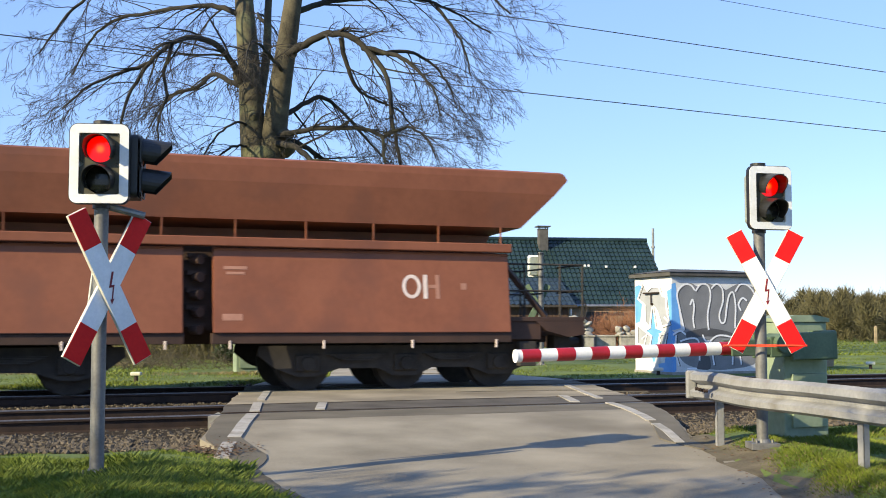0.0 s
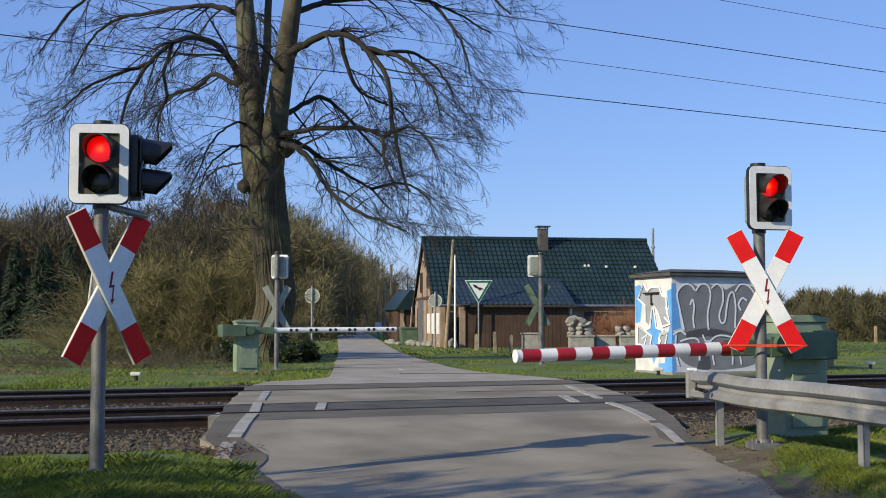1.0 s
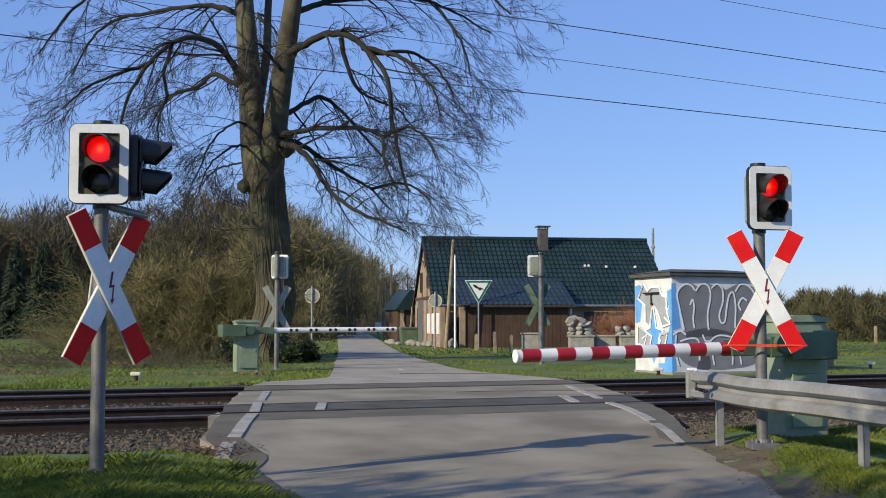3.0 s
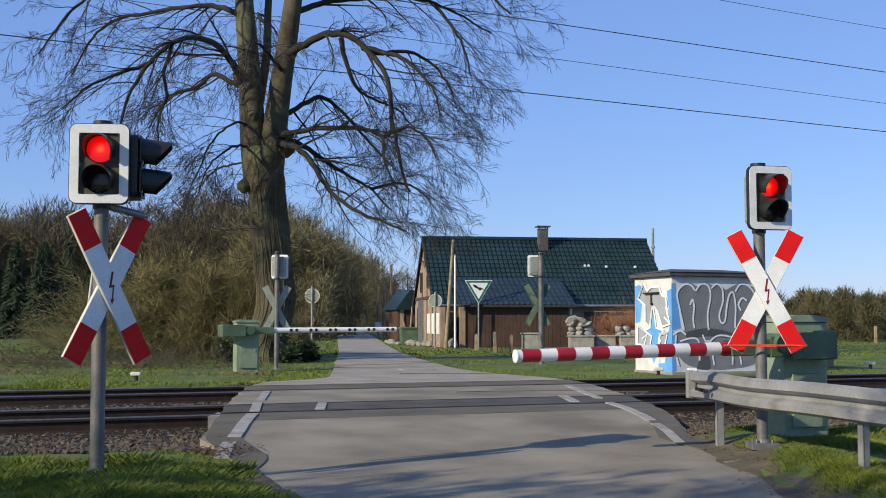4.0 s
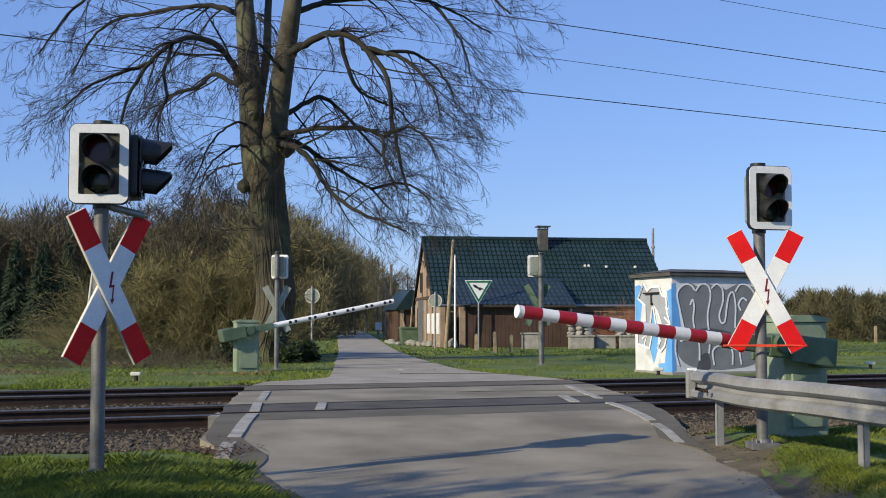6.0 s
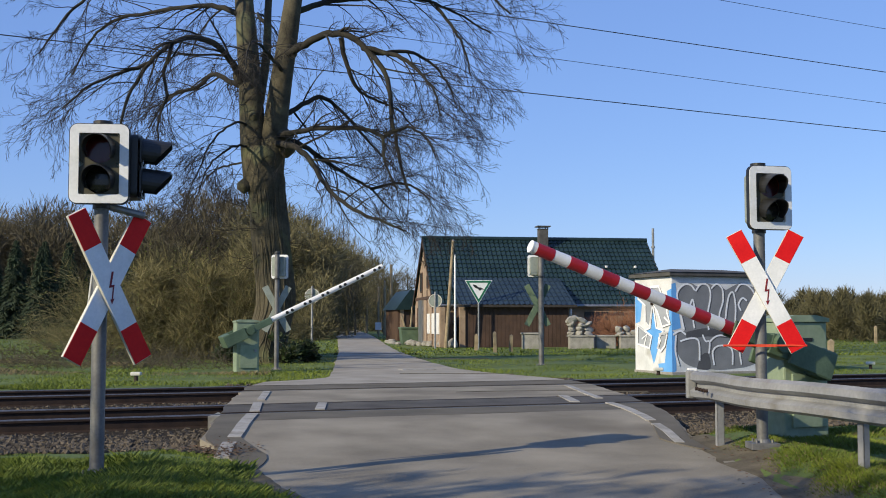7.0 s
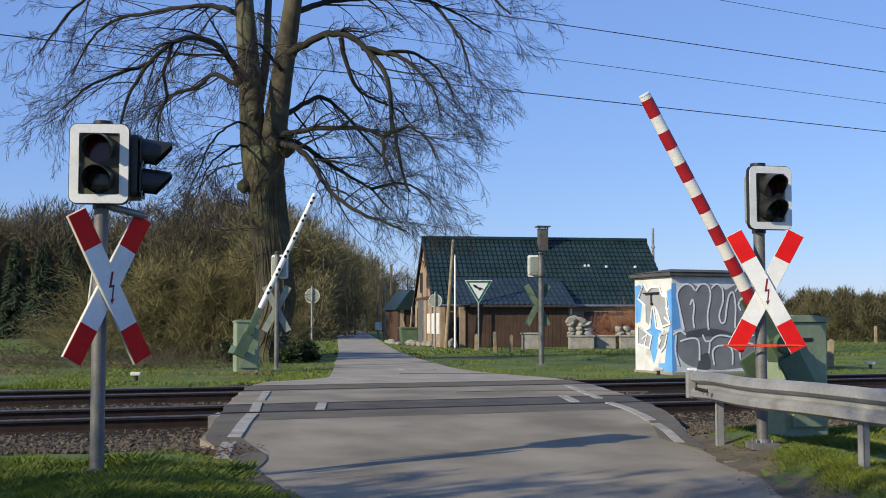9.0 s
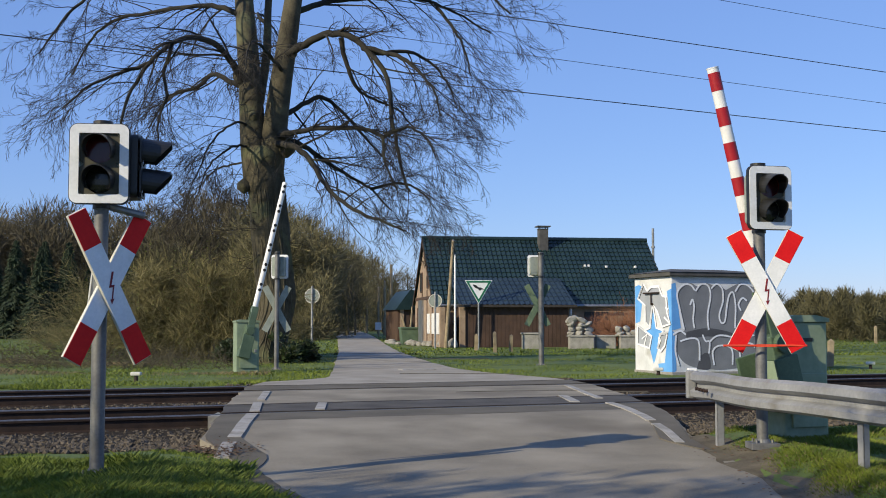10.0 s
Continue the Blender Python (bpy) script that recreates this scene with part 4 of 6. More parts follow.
        for k in (-1.6, 0, 1.6):
            bm = B()
            cyl(bm, (0, -1.0, 0), (0, 1.0, 0), 0.08, n=10)
            for sgn in (-1, 1):
                cyl(bm, (0, sgn * 0.69, 0), (0, sgn * 0.82, 0), 0.42, n=32)
                cyl(bm, (0, sgn * 0.66, 0), (0, sgn * 0.69, 0), 0.45, n=32)
            w = part("wheel_set", bm, M_BOGIE, th, "steel wheels on an axle")
            WHEELS.append((w, bx + k))
    # letters on the near side
    ln = math.atan2(0.14, 1.25)
    base = Matrix.Translation((0, -1.362, 2.15)) @ Matrix.Rotation(-ln, 4, "X") @ Matrix.Translation((0, -0.001, 0))

    def ellipse(rx, rz, cx, cz, n=28):
        return [(cx + rx * math.cos(2 * math.pi * i / n), cz + rz * math.sin(2 * math.pi * i / n)) for i in range(n)]
    bm = B()
    ring(bm, ellipse(0.155, 0.19, 3.32, -0.53), ellipse(0.10, 0.135, 3.32, -0.53), -0.002, base)
    part("letter", bm, M_MARK, th, "faded white painted letter")
    bm = B()
    prism(bm, [(3.515, -0.72), (3.585, -0.72), (3.585, -0.34), (3.515, -0.34)], -0.002, base)
    part("letter", bm, M_MARK, th, "faded white painted stroke")
    bm = B()
    prism(bm, [(3.60, -0.555), (3.72, -0.555), (3.72, -0.50), (3.60, -0.50)], -0.002, base)
    prism(bm, [(3.722, -0.72), (3.79, -0.72), (3.79, -0.34), (3.722, -0.34)], -0.002, base)
    part("letter", bm, M_MARKF, th, "almost worn off letter")
    for x, z, w, h in ((0.55, -0.28, 0.35, 0.05), (0.55, -0.36, 0.28, 0.04), (0.5, -1.02, 0.3, 0.1), (4.2, -0.52, 0.1, 0.1)):
        bm = B()
        prism(bm, [(x - w / 2, z - h / 2), (x + w / 2, z - h / 2), (x + w / 2, z + h / 2), (x - w / 2, z + h / 2)], -0.002, base)
        part("stencil_bar", bm, M_MARKF, th, "faint stencilled bar")
    return th


WHEELS = []
WAGON = hopper_wagon()


# ---- relay hut ----
def relay_hut():
    th = root("relay_hut", Matrix.Translation((4.91, 24.81, -0.06)) @ TURN, "small white relay hut covered in blue and grey graffiti", "hut")
    w, d, h = 2.28, 1.55, 2.12
    bm = B()
    box(bm, 0, w, 0, d, 0, h, 0.01)
    wall = part("wall", bm, M_PLASTER, th, "weathered white plaster wall")
    bm = B()
    box(bm, -0.02, w + 0.02, -0.02, d + 0.02, -0.1, 0.06, 0.01)
    part("plinth", bm, M_CONCRETE, th)
    bm = B()
    box(bm, -0.10, w + 0.10, -0.10, d + 0.10, h, h + 0.09, 0.01)
    part("roof_edge", bm, M_FELT, th, "dark roof fascia")
    bm = B()
    a = [bm.verts.new((x, y, h + 0.09)) for x, y in ((-0.12, -0.12), (w + 0.12, -0.12), (w + 0.12, d + 0.12), (-0.12, d + 0.12))]
    b = [bm.verts.new((x, y, h + 0.19)) for x, y in ((0.45, d / 2), (w - 0.45, d / 2))]
    bm.faces.new((a[0], a[1], b[1], b[0]))
    bm.faces.new((a[1], a[2], b[1]))
    bm.faces.new((a[2], a[3], b[0], b[1]))
    bm.faces.new((a[3], a[0], b[0]))
    bm.faces.new(a[::-1])
    part("roof", bm, M_FELT, th, "low hipped felt roof")
    F = Matrix.Translation((0, -0.001, 0))
    S = Matrix.Translation((-0.001, 0, 0)) @ Matrix(((0, 1, 0, 0), (-1, 0, 0, d), (0, 0, 1, 0), (0, 0, 0, 1)))

    def smooth_line(pts, k=5):
        P = [Vector(p) for p in pts]
        out = []
        for i in range(len(P) - 1):
            a, b = P[i], P[i + 1]
            p0, p3 = P[max(i - 1, 0)], P[min(i + 2, len(P) - 1)]
            for j in range(k):
                t = j / k
                out.append(0.5 * ((2 * a) + (b - p0) * t + (2 * p0 - 5 * a + 4 * b - p3) * t * t + (3 * a - p0 - 3 * b + p3) * t ** 3))
        out.append(P[-1])
        return out

    def stroke(m, pts, wd, lift, material, soft=True, name="graffiti_stroke"):
        lift *= 0.6
        q = smooth_line(pts) if soft else [Vector(p) for p in pts]
        bm = B()
        rows = []
        for i, p in enumerate(q):
            t = q[min(i + 1, len(q) - 1)] - q[max(i - 1, 0)]
            nn = Vector((-t.y, t.x)).normalized() * wd / 2
            rows.append([bm.verts.new((p.x + s * nn.x, y, p.y + s * nn.y)) for s, y in ((-1, -lift), (1, -lift), (1, 0), (-1, 0))])
        for a, b in zip(rows, rows[1:]):
            for i in range(4):
                bm.faces.new((a[i], b[i], b[(i + 1) % 4], a[(i + 1) % 4]))
        bm.faces.new(rows[0])
        bm.faces.new(rows[-1][::-1])
        bmesh.ops.transform(bm, matrix=m, verts=bm.verts)
        part(name, bm, material, wall)

    def fill(m, pts, lift, material, soft=True):
        q = smooth_line(list(pts) + [pts[0]], 4)[:-1] if soft else [Vector(p) for p in pts]
        bm = B()
        prism(bm, [(p.x, p.y) for p in q], -lift * 0.5, m)
        part("graffiti_fill", bm, material, wall)

    # front: grey bubble shapes with white outlines
    fill(F, [(0.0, 0.95), (0.22, 1.0), (0.16, 1.5), (0.10, 1.98), (0.0, 1.95)], 0.003, M_SPRAYB, False)
    fill(F, [(0.0, 0.0), (0.10, 0.1), (0.08, 0.9), (0.0, 0.95)], 0.003, M_SPRAYB, False)
    body = [(0.16, 1.78), (0.30, 1.93), (0.50, 1.97), (0.66, 1.90), (0.86, 1.98), (1.10, 1.92), (1.22, 1.96), (1.36, 1.84), (1.52, 1.90), (1.74, 1.98), (2.0, 1.93), (2.2, 1.8),
            (2.24, 1.2), (2.22, 0.3), (1.4, 0.1), (0.9, 0.12), (0.4, 0.2), (0.14, 0.45), (0.10, 0.85), (0.34, 0.98), (0.22, 1.3)]
    fill(F, body, 0.004, M_SPRAYG)
    fill(F, [(0.36, 0.92), (0.9, 1.0), (1.5, 0.9), (1.5, 0.78), (0.9, 0.82), (0.4, 0.78)], 0.006, M_SPRAYD)
    fill(F, [(0.60, 0.12), (0.95, 0.12), (0.9, 0.45), (0.72, 0.4)], 0.006, M_SPRAYD)
    white = [
        [(0.30, 0.98), (0.20, 1.4), (0.14, 1.75), (0.30, 1.93), (0.48, 1.93), (0.58, 1.82)],
        [(0.60, 1.80), (0.74, 1.95), (0.92, 1.92), (0.98, 1.7), (0.90, 1.3), (0.92, 0.96)],
        [(0.46, 1.5), (0.52, 1.62), (0.56, 1.45), (0.53, 1.2), (0.56, 1.0)],
        [(1.00, 1.86), (1.14, 1.96), (1.28, 1.86), (1.30, 1.6), (1.20, 1.3), (1.24, 1.12), (1.34, 1.16), (1.40, 1.5), (1.46, 1.72), (1.56, 1.78), (1.62, 1.5), (1.60, 1.0)],
        [(1.62, 1.80), (1.74, 1.95), (1.92, 1.95), (2.08, 1.82), (2.2, 1.6)],
        [(1.76, 1.38), (1.70, 1.52), (1.80, 1.66), (1.92, 1.6)],
        [(0.02, 0.86), (0.20, 0.94), (0.34, 0.86)],
        [(0.10, 0.86), (0.08, 0.5), (0.16, 0.2)],
        [(0.20, 0.72), (0.46, 0.78), (0.66, 0.72), (0.68, 0.3)],
        [(0.76, 0.86), (0.84, 0.72), (0.94, 0.7), (0.92, 0.45)],
        [(0.94, 0.7), (1.1, 0.82), (1.3, 0.84), (1.6, 0.8), (2.1, 0.84)],
        [(1.05, 0.2), (1.02, 0.5), (1.2, 0.62), (1.5, 0.55), (1.52, 0.2)],
        [(1.75, 0.2), (1.72, 0.6), (2.0, 0.66), (2.16, 0.5), (2.17, 0.15)],
    ]
    for pts in white:
        stroke(F, pts, 0.038, 0.008, M_SPRAYW)
        stroke(F, [(x + 0.035, z - 0.02) for x, z in pts], 0.022, 0.007, M_SPRAYD)
    # side: blue ground, pale pointed letters and a blue star with white and black edges
    letter = [(0.16, 1.66), (0.38, 1.98), (0.56, 1.82), (0.72, 1.91), (1.04, 1.91), (1.17, 1.71), (1.33, 1.67), (1.37, 1.33), (1.49, 1.09), (1.17, 1.03), (0.98, 1.35), (0.78, 1.54),
              (0.64, 1.03), (0.43, 1.16), (0.46, 1.50)]
    low_a = [(0.13, 1.07), (0.40, 0.95), (0.72, 0.82), (0.62, 0.55), (0.36, 0.60), (0.10, 0.64)]
    low_b = [(1.37, 0.90), (1.04, 0.86), (1.08, 0.73), (0.96, 0.56), (1.10, 0.50), (1.26, 0.62)]
    fill(S, [(0.02, 1.93), (0.19, 1.97), (0.38, 1.90), (0.10, 1.65), (0.32, 1.54), (0.24, 1.15), (0.03, 1.10)], 0.004, M_SPRAYB, False)
    fill(S, [(0.78, 1.54), (0.92, 1.0), (1.22, 0.95), (1.02, 0.78), (0.98, 0.55), (0.80, 0.20), (0.64, 0.55), (0.70, 0.78), (0.45, 0.95), (0.66, 1.0)], 0.004, M_SPRAYB, False)
    fill(S, [(1.37, 1.80), (1.55, 1.85), (1.55, 0.02), (1.05, 0.02), (0.98, 0.22), (1.25, 0.25), (1.38, 0.85), (1.49, 1.08)], 0.004, M_SPRAYB, False)
    for shape in (letter, low_a, low_b):
        fill(S, shape, 0.007, M_SPRAYS, False)
        edge = shape + shape[:2]
        stroke(S, edge, 0.055, 0.011, M_SPRAYW, False)
        stroke(S, [(x + 0.035, z - 0.02) for x, z in edge], 0.03, 0.009, M_SPRAYD, False)
    for pts in ([(0.46, 1.50), (0.47, 1.12)], [(0.78, 1.54), (0.66, 1.0), (0.45, 0.95)], [(0.78, 1.54), (0.92, 1.0), (1.22, 0.95)], [(0.30, 0.75), (0.52, 0.86), (0.40, 0.62)],
                [(1.30, 1.45), (1.42, 1.40)], [(1.24, 1.24), (1.44, 1.12)], [(1.22, 0.95), (1.02, 0.78), (0.98, 0.55)]):
        stroke(S, pts, 0.045, 0.011, M_SPRAYW, False)
        stroke(S, [(x + 0.03, z - 0.015) for x, z in pts], 0.018, 0.009, M_SPRAYD, False)
    # steel stay and bracket on the side wall
    bm = B()
    box(bm, -0.07, -0.008, 0.48, 1.08, 1.755, 1.785)
    cyl(bm, (-0.04, 0.78, 1.52), (-0.04, 0.78, 1.76), 0.016, n=8)
    box(bm, -0.03, -0.007, 0.74, 0.82, 1.50, 1.55)
    part("wall_bracket", bm, M_RAIL, th, "dark steel bracket")
    return th


relay_hut()


# ---- farmhouse ----
def farmhouse():
    ang = radians(8.5)
    th = root("farmhouse", Matrix.Translation((-1.03, 60.0, -0.1)) @ Matrix.Rotation(ang, 4, "Z"), "low brick farmhouse with a large dark green tiled roof", "house")
    L, ze, zr, hw = 12.0, 2.0, 5.5, 4.05
    bm = B()
    prism(bm, [(-hw + 0.35, 0), (hw - 0.35, 0), (hw - 0.35, ze + 0.05), (0, zr - 0.25), (-hw + 0.35, ze + 0.05)], L - 0.1,
          Matrix.Translation((0.05, 0, 0)) @ Matrix.Rotation(radians(-90), 4, "Z"))
    wall = part("wall", bm, M_BRICK, th, "brown brick walls and gable")
    # tiled slopes: rows of pan tiles as real steps and waves
    slope = math.hypot(hw, zr - ze)
    for sgn in (-1, 1):
        vs, fs = [], []
        nx, nr = 150, 15
        for r in range(nr):
            for e in (0, 1):
                t = (r + e) / nr
                y, z = sgn * hw * t, zr - (zr - ze) * t
                lift = 0.0 if e == 0 else 0.035
                for i in range(nx + 1):
                    x = -0.06 + (L + 0.12) * i / nx
                    wv = 0.028 * math.sin(i * 2 * math.pi / 3.0)
                    vs.append((x, y + sgn * (lift + wv) * 0.5, z + 0.06 + (lift + wv)))
        row = nx + 1
        for r in range(2 * nr - 1):
            for i in range(nx):
                o = r * row + i
                fs.append((o, o + 1, o + row + 1, o + row))
        roof = raw("roof_slope", vs, fs, M_TILE, th, "dark green glazed pantile slope")
    bm = B()
    cyl(bm, (-0.08, 0, zr + 0.07), (L + 0.08, 0, zr + 0.07), 0.12, n=10)
    part("ridge", bm, M_TILE, th)
    for x in (-0.04, L + 0.06):
        for sgn in (-1, 1):
            bm = B()
            prism(bm, [(0, zr - 0.15), (sgn * (hw + 0.02), ze - 0.15), (sgn * (hw + 0.02), ze + 0.06), (0, zr + 0.06)], 0.04,
                  Matrix.Translation((x, 0, 0)) @ Matrix.Rotation(radians(90), 4, "Z"))
            part("verge_board", bm, M_TIMBER, th)
    bm = B()
    cyl(bm, (-0.2, -hw - 0.08, ze), (L + 0.2, -hw - 0.08, ze), 0.07, n=8)
    part("gutter", bm, M_ZINC, th)
    # gable openings and the low side wall of the lean-to, flush with the gable
    bm = B()
    box(bm, 0.05, 0.30, -5.75, -hw + 0.36, 0, 1.9, 0.01)
    side = part("side_wall", bm, M_BRICK, th, "pale brown brick side wall")
    for y, z, w, h in ((-1.9, 0.62, 0.85, 1.0), (-3.55, 0.62, 0.85, 1.0), (-5.1, 0.62, 0.75, 1.0), (0.9, 2.75, 0.75, 1.05), (-1.5, 2.9, 0.5, 0.7)):
        bm = B()
        box(bm, 0.0, 0.07, y - w / 2, y + w / 2, z, z + h, 0.01)
        win = part("window", bm, M_FRAME if z < 1 else M_TIMBER, th, "white window shutter" if z < 1 else "dark timber window frame")
        for q in range(3):
            bm = B()
            yq = y - w / 2 + 0.07 + (w - 0.14) * q / 3
            box(bm, -0.012, -0.002, yq + 0.01, yq + (w - 0.14) / 3 - 0.01, z + 0.07, z + h - 0.07, 0.003)
            part("slat" if z < 1 else "pane", bm, M_FRAME if z < 1 else M_PANE, win)
    bm = B()
    box(bm, -0.02, 0.07, 0.2, 1.9, 0.05, 2.35)
    part("gable_door", bm, M_ZINC, th, "grey door panel")
    for q in range(4):
        bm = B()
        box(bm, 0.02, 0.10, -3.2 + 1.9 * q, -3.05 + 1.9 * q, 0.05, 1.95 + (0.9 if q in (1, 2) else 0.0))
        part("wall_stud", bm, M_TIMBER, th, "dark timber stud in the gable")
    bm = B()
    box(bm, 0.015, 0.10, -hw + 0.5, hw - 0.5, 2.35, 2.5)
    part("wall_plate", bm, M_TIMBER, th, "dark timber plate across the gable")
    # chimney
    bm = B()
    box(bm, 6.02, 6.50, -0.75, -0.28, zr - 1.6, zr + 0.55, 0.01)
    ch = part("chimney", bm, M_FELT, th, "slate-clad chimney")
    bm = B()
    for x in (6.06, 6.46):
        for y in (-0.7, -0.33):
            cyl(bm, (x, y, zr + 0.54), (x, y, zr + 0.68), 0.02, n=6)
    box(bm, 5.90, 6.62, -0.87, -0.16, zr + 0.67, zr + 0.73, 0.01)
    box(bm, 6.0, 6.52, -0.77, -0.26, zr + 0.55, zr + 0.585)
    part("chimney_cap", bm, M_FELT, ch)
    # small roof vents
    for x, y in ((8.18, -1.75), (8.38, -1.75), (9.3, -1.8), (10.85, -1.8)):
        bm = B()
        z = zr - (zr - ze) * (-y / hw)
        box(bm, x - 0.055, x + 0.055, y - 0.08, y + 0.06, z + 0.05, z + 0.17, 0.02)
        part("roof_vent", bm, M_FRAME, th, "pale roof vent")
    bm = B()
    cyl(bm, (12.14, -0.9, 3.2), (12.14, -0.9, 6.15), 0.07, n=8)
    cyl(bm, (12.14, -0.9, 5.1), (12.14, -0.9, 5.2), 0.11, n=8)
    part("flue_pipe", bm, M_GALV, th, "steel flue pipe")
    # lean-to with metal tile roof and dark boarded front
    vs, fs = [], []
    nx, nr, x0, x1 = 66, 7, 0.95, 6.62
    for r in range(nr):
        for e in (0, 1):
            t = (r + e) / nr
            for i in range(nx + 1):
                x = x0 + (x1 - x0) * i / nx
                wv = 0.03 * math.sin(i * 2 * math.pi / 3.0)
                vs.append((x, -2.5 - 3.2 * t, 3.43 - 1.42 * t + 0.03 * e + wv))
    row = nx + 1
    for r in range(2 * nr - 1):
        for i in range(nx):
            o = r * row + i
            fs.append((o, o + 1, o + row + 1, o + row))
    raw("lean_to_roof", vs, fs, M_TILEB, th, "blue-grey metal tile lean-to roof")
    k = 26
    for i in range(k):
        bm = B()
        xa = 1.3 + 5.0 * i / k
        box(bm, xa + 0.006, xa + 5.0 / k - 0.006, -5.42 - 0.008 * (i % 2), -5.36, 0.0, 1.98)
        part("wall_board", bm, M_TIMBER, th)
    bm = B()
    box(bm, 1.15, 6.32, -5.36, -3.4, 0.0, 1.95)
    part("lean_to_body", bm, M_TIMBER, th)
    bm = B()
    box(bm, 1.02, 1.29, -5.5, -5.2, 0.0, 2.0)
    part("corner_pier", bm, M_BRICK, th)
    bm = B()
    box(bm, 0.93, 6.66, -5.80, -5.66, 1.90, 2.02)
    part("eaves_board", bm, M_BOGIE, th)
    bm = B()
    cyl(bm, (6.55, -5.0, 0.1), (6.55, -5.0, 1.85), 0.07, n=8)
    part("down_pipe", bm, M_FRAME, th, "white down pipe")
    bm = B()
    box(bm, 7.6, 8.8, -3.76, -3.68, 0.3, 1.7)
    wdw = part("window", bm, M_FELT, th, "dark barn window")
    return th


farmhouse()


def annex():
    th = root("shed", Matrix.Translation((-3.1, 74, -0.1)) @ Matrix.Rotation(radians(13.6), 4, "Z"), "small shed with dark green tiled roof beside the farmhouse", "shed")
    # dark box stands in for the shaded opening under the shed roof
    bm = B()
    box(bm, 0.2, 3.6, 0, 4, 0, 2.05)
    part("wall", bm, M_TIMBER, th, "dark block for the shade in the shed's open front")
    bm = B()
    box(bm, 0.35, 0.6, -0.08, -0.01, 0, 2.0)
    part("corner_post", bm, M_BRICK, th, "pale corner post")
    bm = B()
    prism(bm, [(0.0, 2.0), (3.9, 2.0), (3.9, 3.25), (0.95, 3.25)], 4.6, Matrix.Translation((0, -0.3, 0)))
    part("roof", bm, M_TILE, th, "dark green tiled roof")
    bm = B()
    box(bm, 1.6, 2.6, -0.03, 0.05, 0, 2.0)
    part("door", bm, M_TIMBER, th)
    bm = B()
    cyl(bm, (0.9, -0.3, 0), (0.4, -0.3, 1.6), 0.06, n=6)
    cyl(bm, (0.9, -0.3, 0), (1.1, -0.3, 2.2), 0.06, n=6)
    part("prop", bm, M_WOOD, th)


annex()


# ---- signs, posts, stones ----
def nature_sign(x, y):
    th = root("nature_reserve_sign", pose(x, y, -0.1, 0, 0, 4), "green-edged white triangular sign with a bird on a grey post", "sign")
    bm = B()
    cyl(bm, (0, 0, 0), (0, 0, 2.3), 0.035, n=10)
    part("post", bm, M_GALV, th)
    bm = B()
    prism(bm, [(-0.60, 3.0), (0.60, 3.0), (0.0, 1.98)], 0.02, Matrix.Translation((0, -0.06, 0)))
    pl = part("plate", bm, M_WHITE, th, "white triangle plate")
    bm = B()
    ring(bm, [(-0.56, 2.975), (0.56, 2.975), (0.0, 2.02)], [(-0.42, 2.895), (0.42, 2.895), (0.0, 2.18)], -0.006, Matrix.Translation((0, -0.061, 0)))
    part("border", bm, M_SIGNGREEN, pl, "dark green border")
    bm = B()
    prism(bm, [(-0.26, 2.83), (-0.10, 2.78), (-0.02, 2.70), (0.12, 2.68), (0.25, 2.60), (0.12, 2.60), (0.05, 2.54), (-0.02, 2.62), (-0.16, 2.68), (-0.22, 2.74)], -0.006,
          Matrix.Translation((0, -0.061, 0)))
    part("bird_shape", bm, M_BLACK, pl, "black bird shape")


nature_sign(1.54, 50.1)


def round_sign(x, y, z, r, label):
    th = root("round_sign", pose(x, y, -0.1), label, "sign", "round signs seen from behind")
    bm = B()
    cyl(bm, (0, -0.04, 0), (0, -0.04, z + r + 0.1), 0.045, n=10)
    part("post", bm, M_GALV, th)
    bm = B()
    cyl(bm, (0, 0, z), (0, 0.02, z), r, n=28)
    pl = part("plate", bm, M_BACK, th, "grey sign back")
    bm = B()
    o = [(r * 1.02 * math.cos(i * math.pi / 14), z + r * 1.02 * math.sin(i * math.pi / 14)) for i in range(28)]
    n = [(r * 0.9 * math.cos(i * math.pi / 14), z + r * 0.9 * math.sin(i * math.pi / 14)) for i in range(28)]
    ring(bm, o, n, 0.03, Matrix.Translation((0, -0.012, 0)))
    part("folded_rim", bm, M_EDGE, pl)


round_sign(-5.31, 46.87, 2.25, 0.30, "round road sign seen from behind on a pale post")
round_sign(-0.35, 52.0, 2.15, 0.30, "round road sign seen from behind near the farmhouse")


def wooden_pole(x, y, h, lean, r, material, label):
    th = root("pole", pose(x, y, -0.2), label, "pole", "poles along the lane")
    bm = B()
    cyl(bm, (0, 0, 0), (lean, 0, h), r, r * 0.8, n=10)
    part("shaft", bm, material, th)
    bm = B()
    cyl(bm, (lean, 0, h - 0.02), (lean, 0, h + 0.05), r * 0.9, r * 0.3, n=10)
    part("cap", bm, M_ZINC, th)


wooden_pole(0.12, 53.8, 5.1, 0.36, 0.09, M_WOOD, "leaning weathered wooden pole by the farmhouse")
wooden_pole(0.56, 53.6, 4.4, 0.0, 0.055, M_FRAME, "slim white pole by the farmhouse")
for px_, y, h in ((-4.3, 96, 6.1), (-5.55, 110, 5.2), (-6.6, 118, 4.9), (-8.2, 124, 4.0)):
    wooden_pole(px_, y, h, 0.0, 0.13, M_WOOD, "grey wooden pole beside the lane")

th = root("notice_board", pose(-5.15, 92, -0.1), "small white notice board on a post", "sign")
bm = B()
box(bm, -0.25, 0.25, 0, 0.04, 0.6, 1.2, 0.01)
part("board", bm, M_WHITE, th)
bm = B()
box(bm, -0.04, 0.04, 0.04, 0.1, 0, 1.1)
part("post", bm, M_WOOD, th)


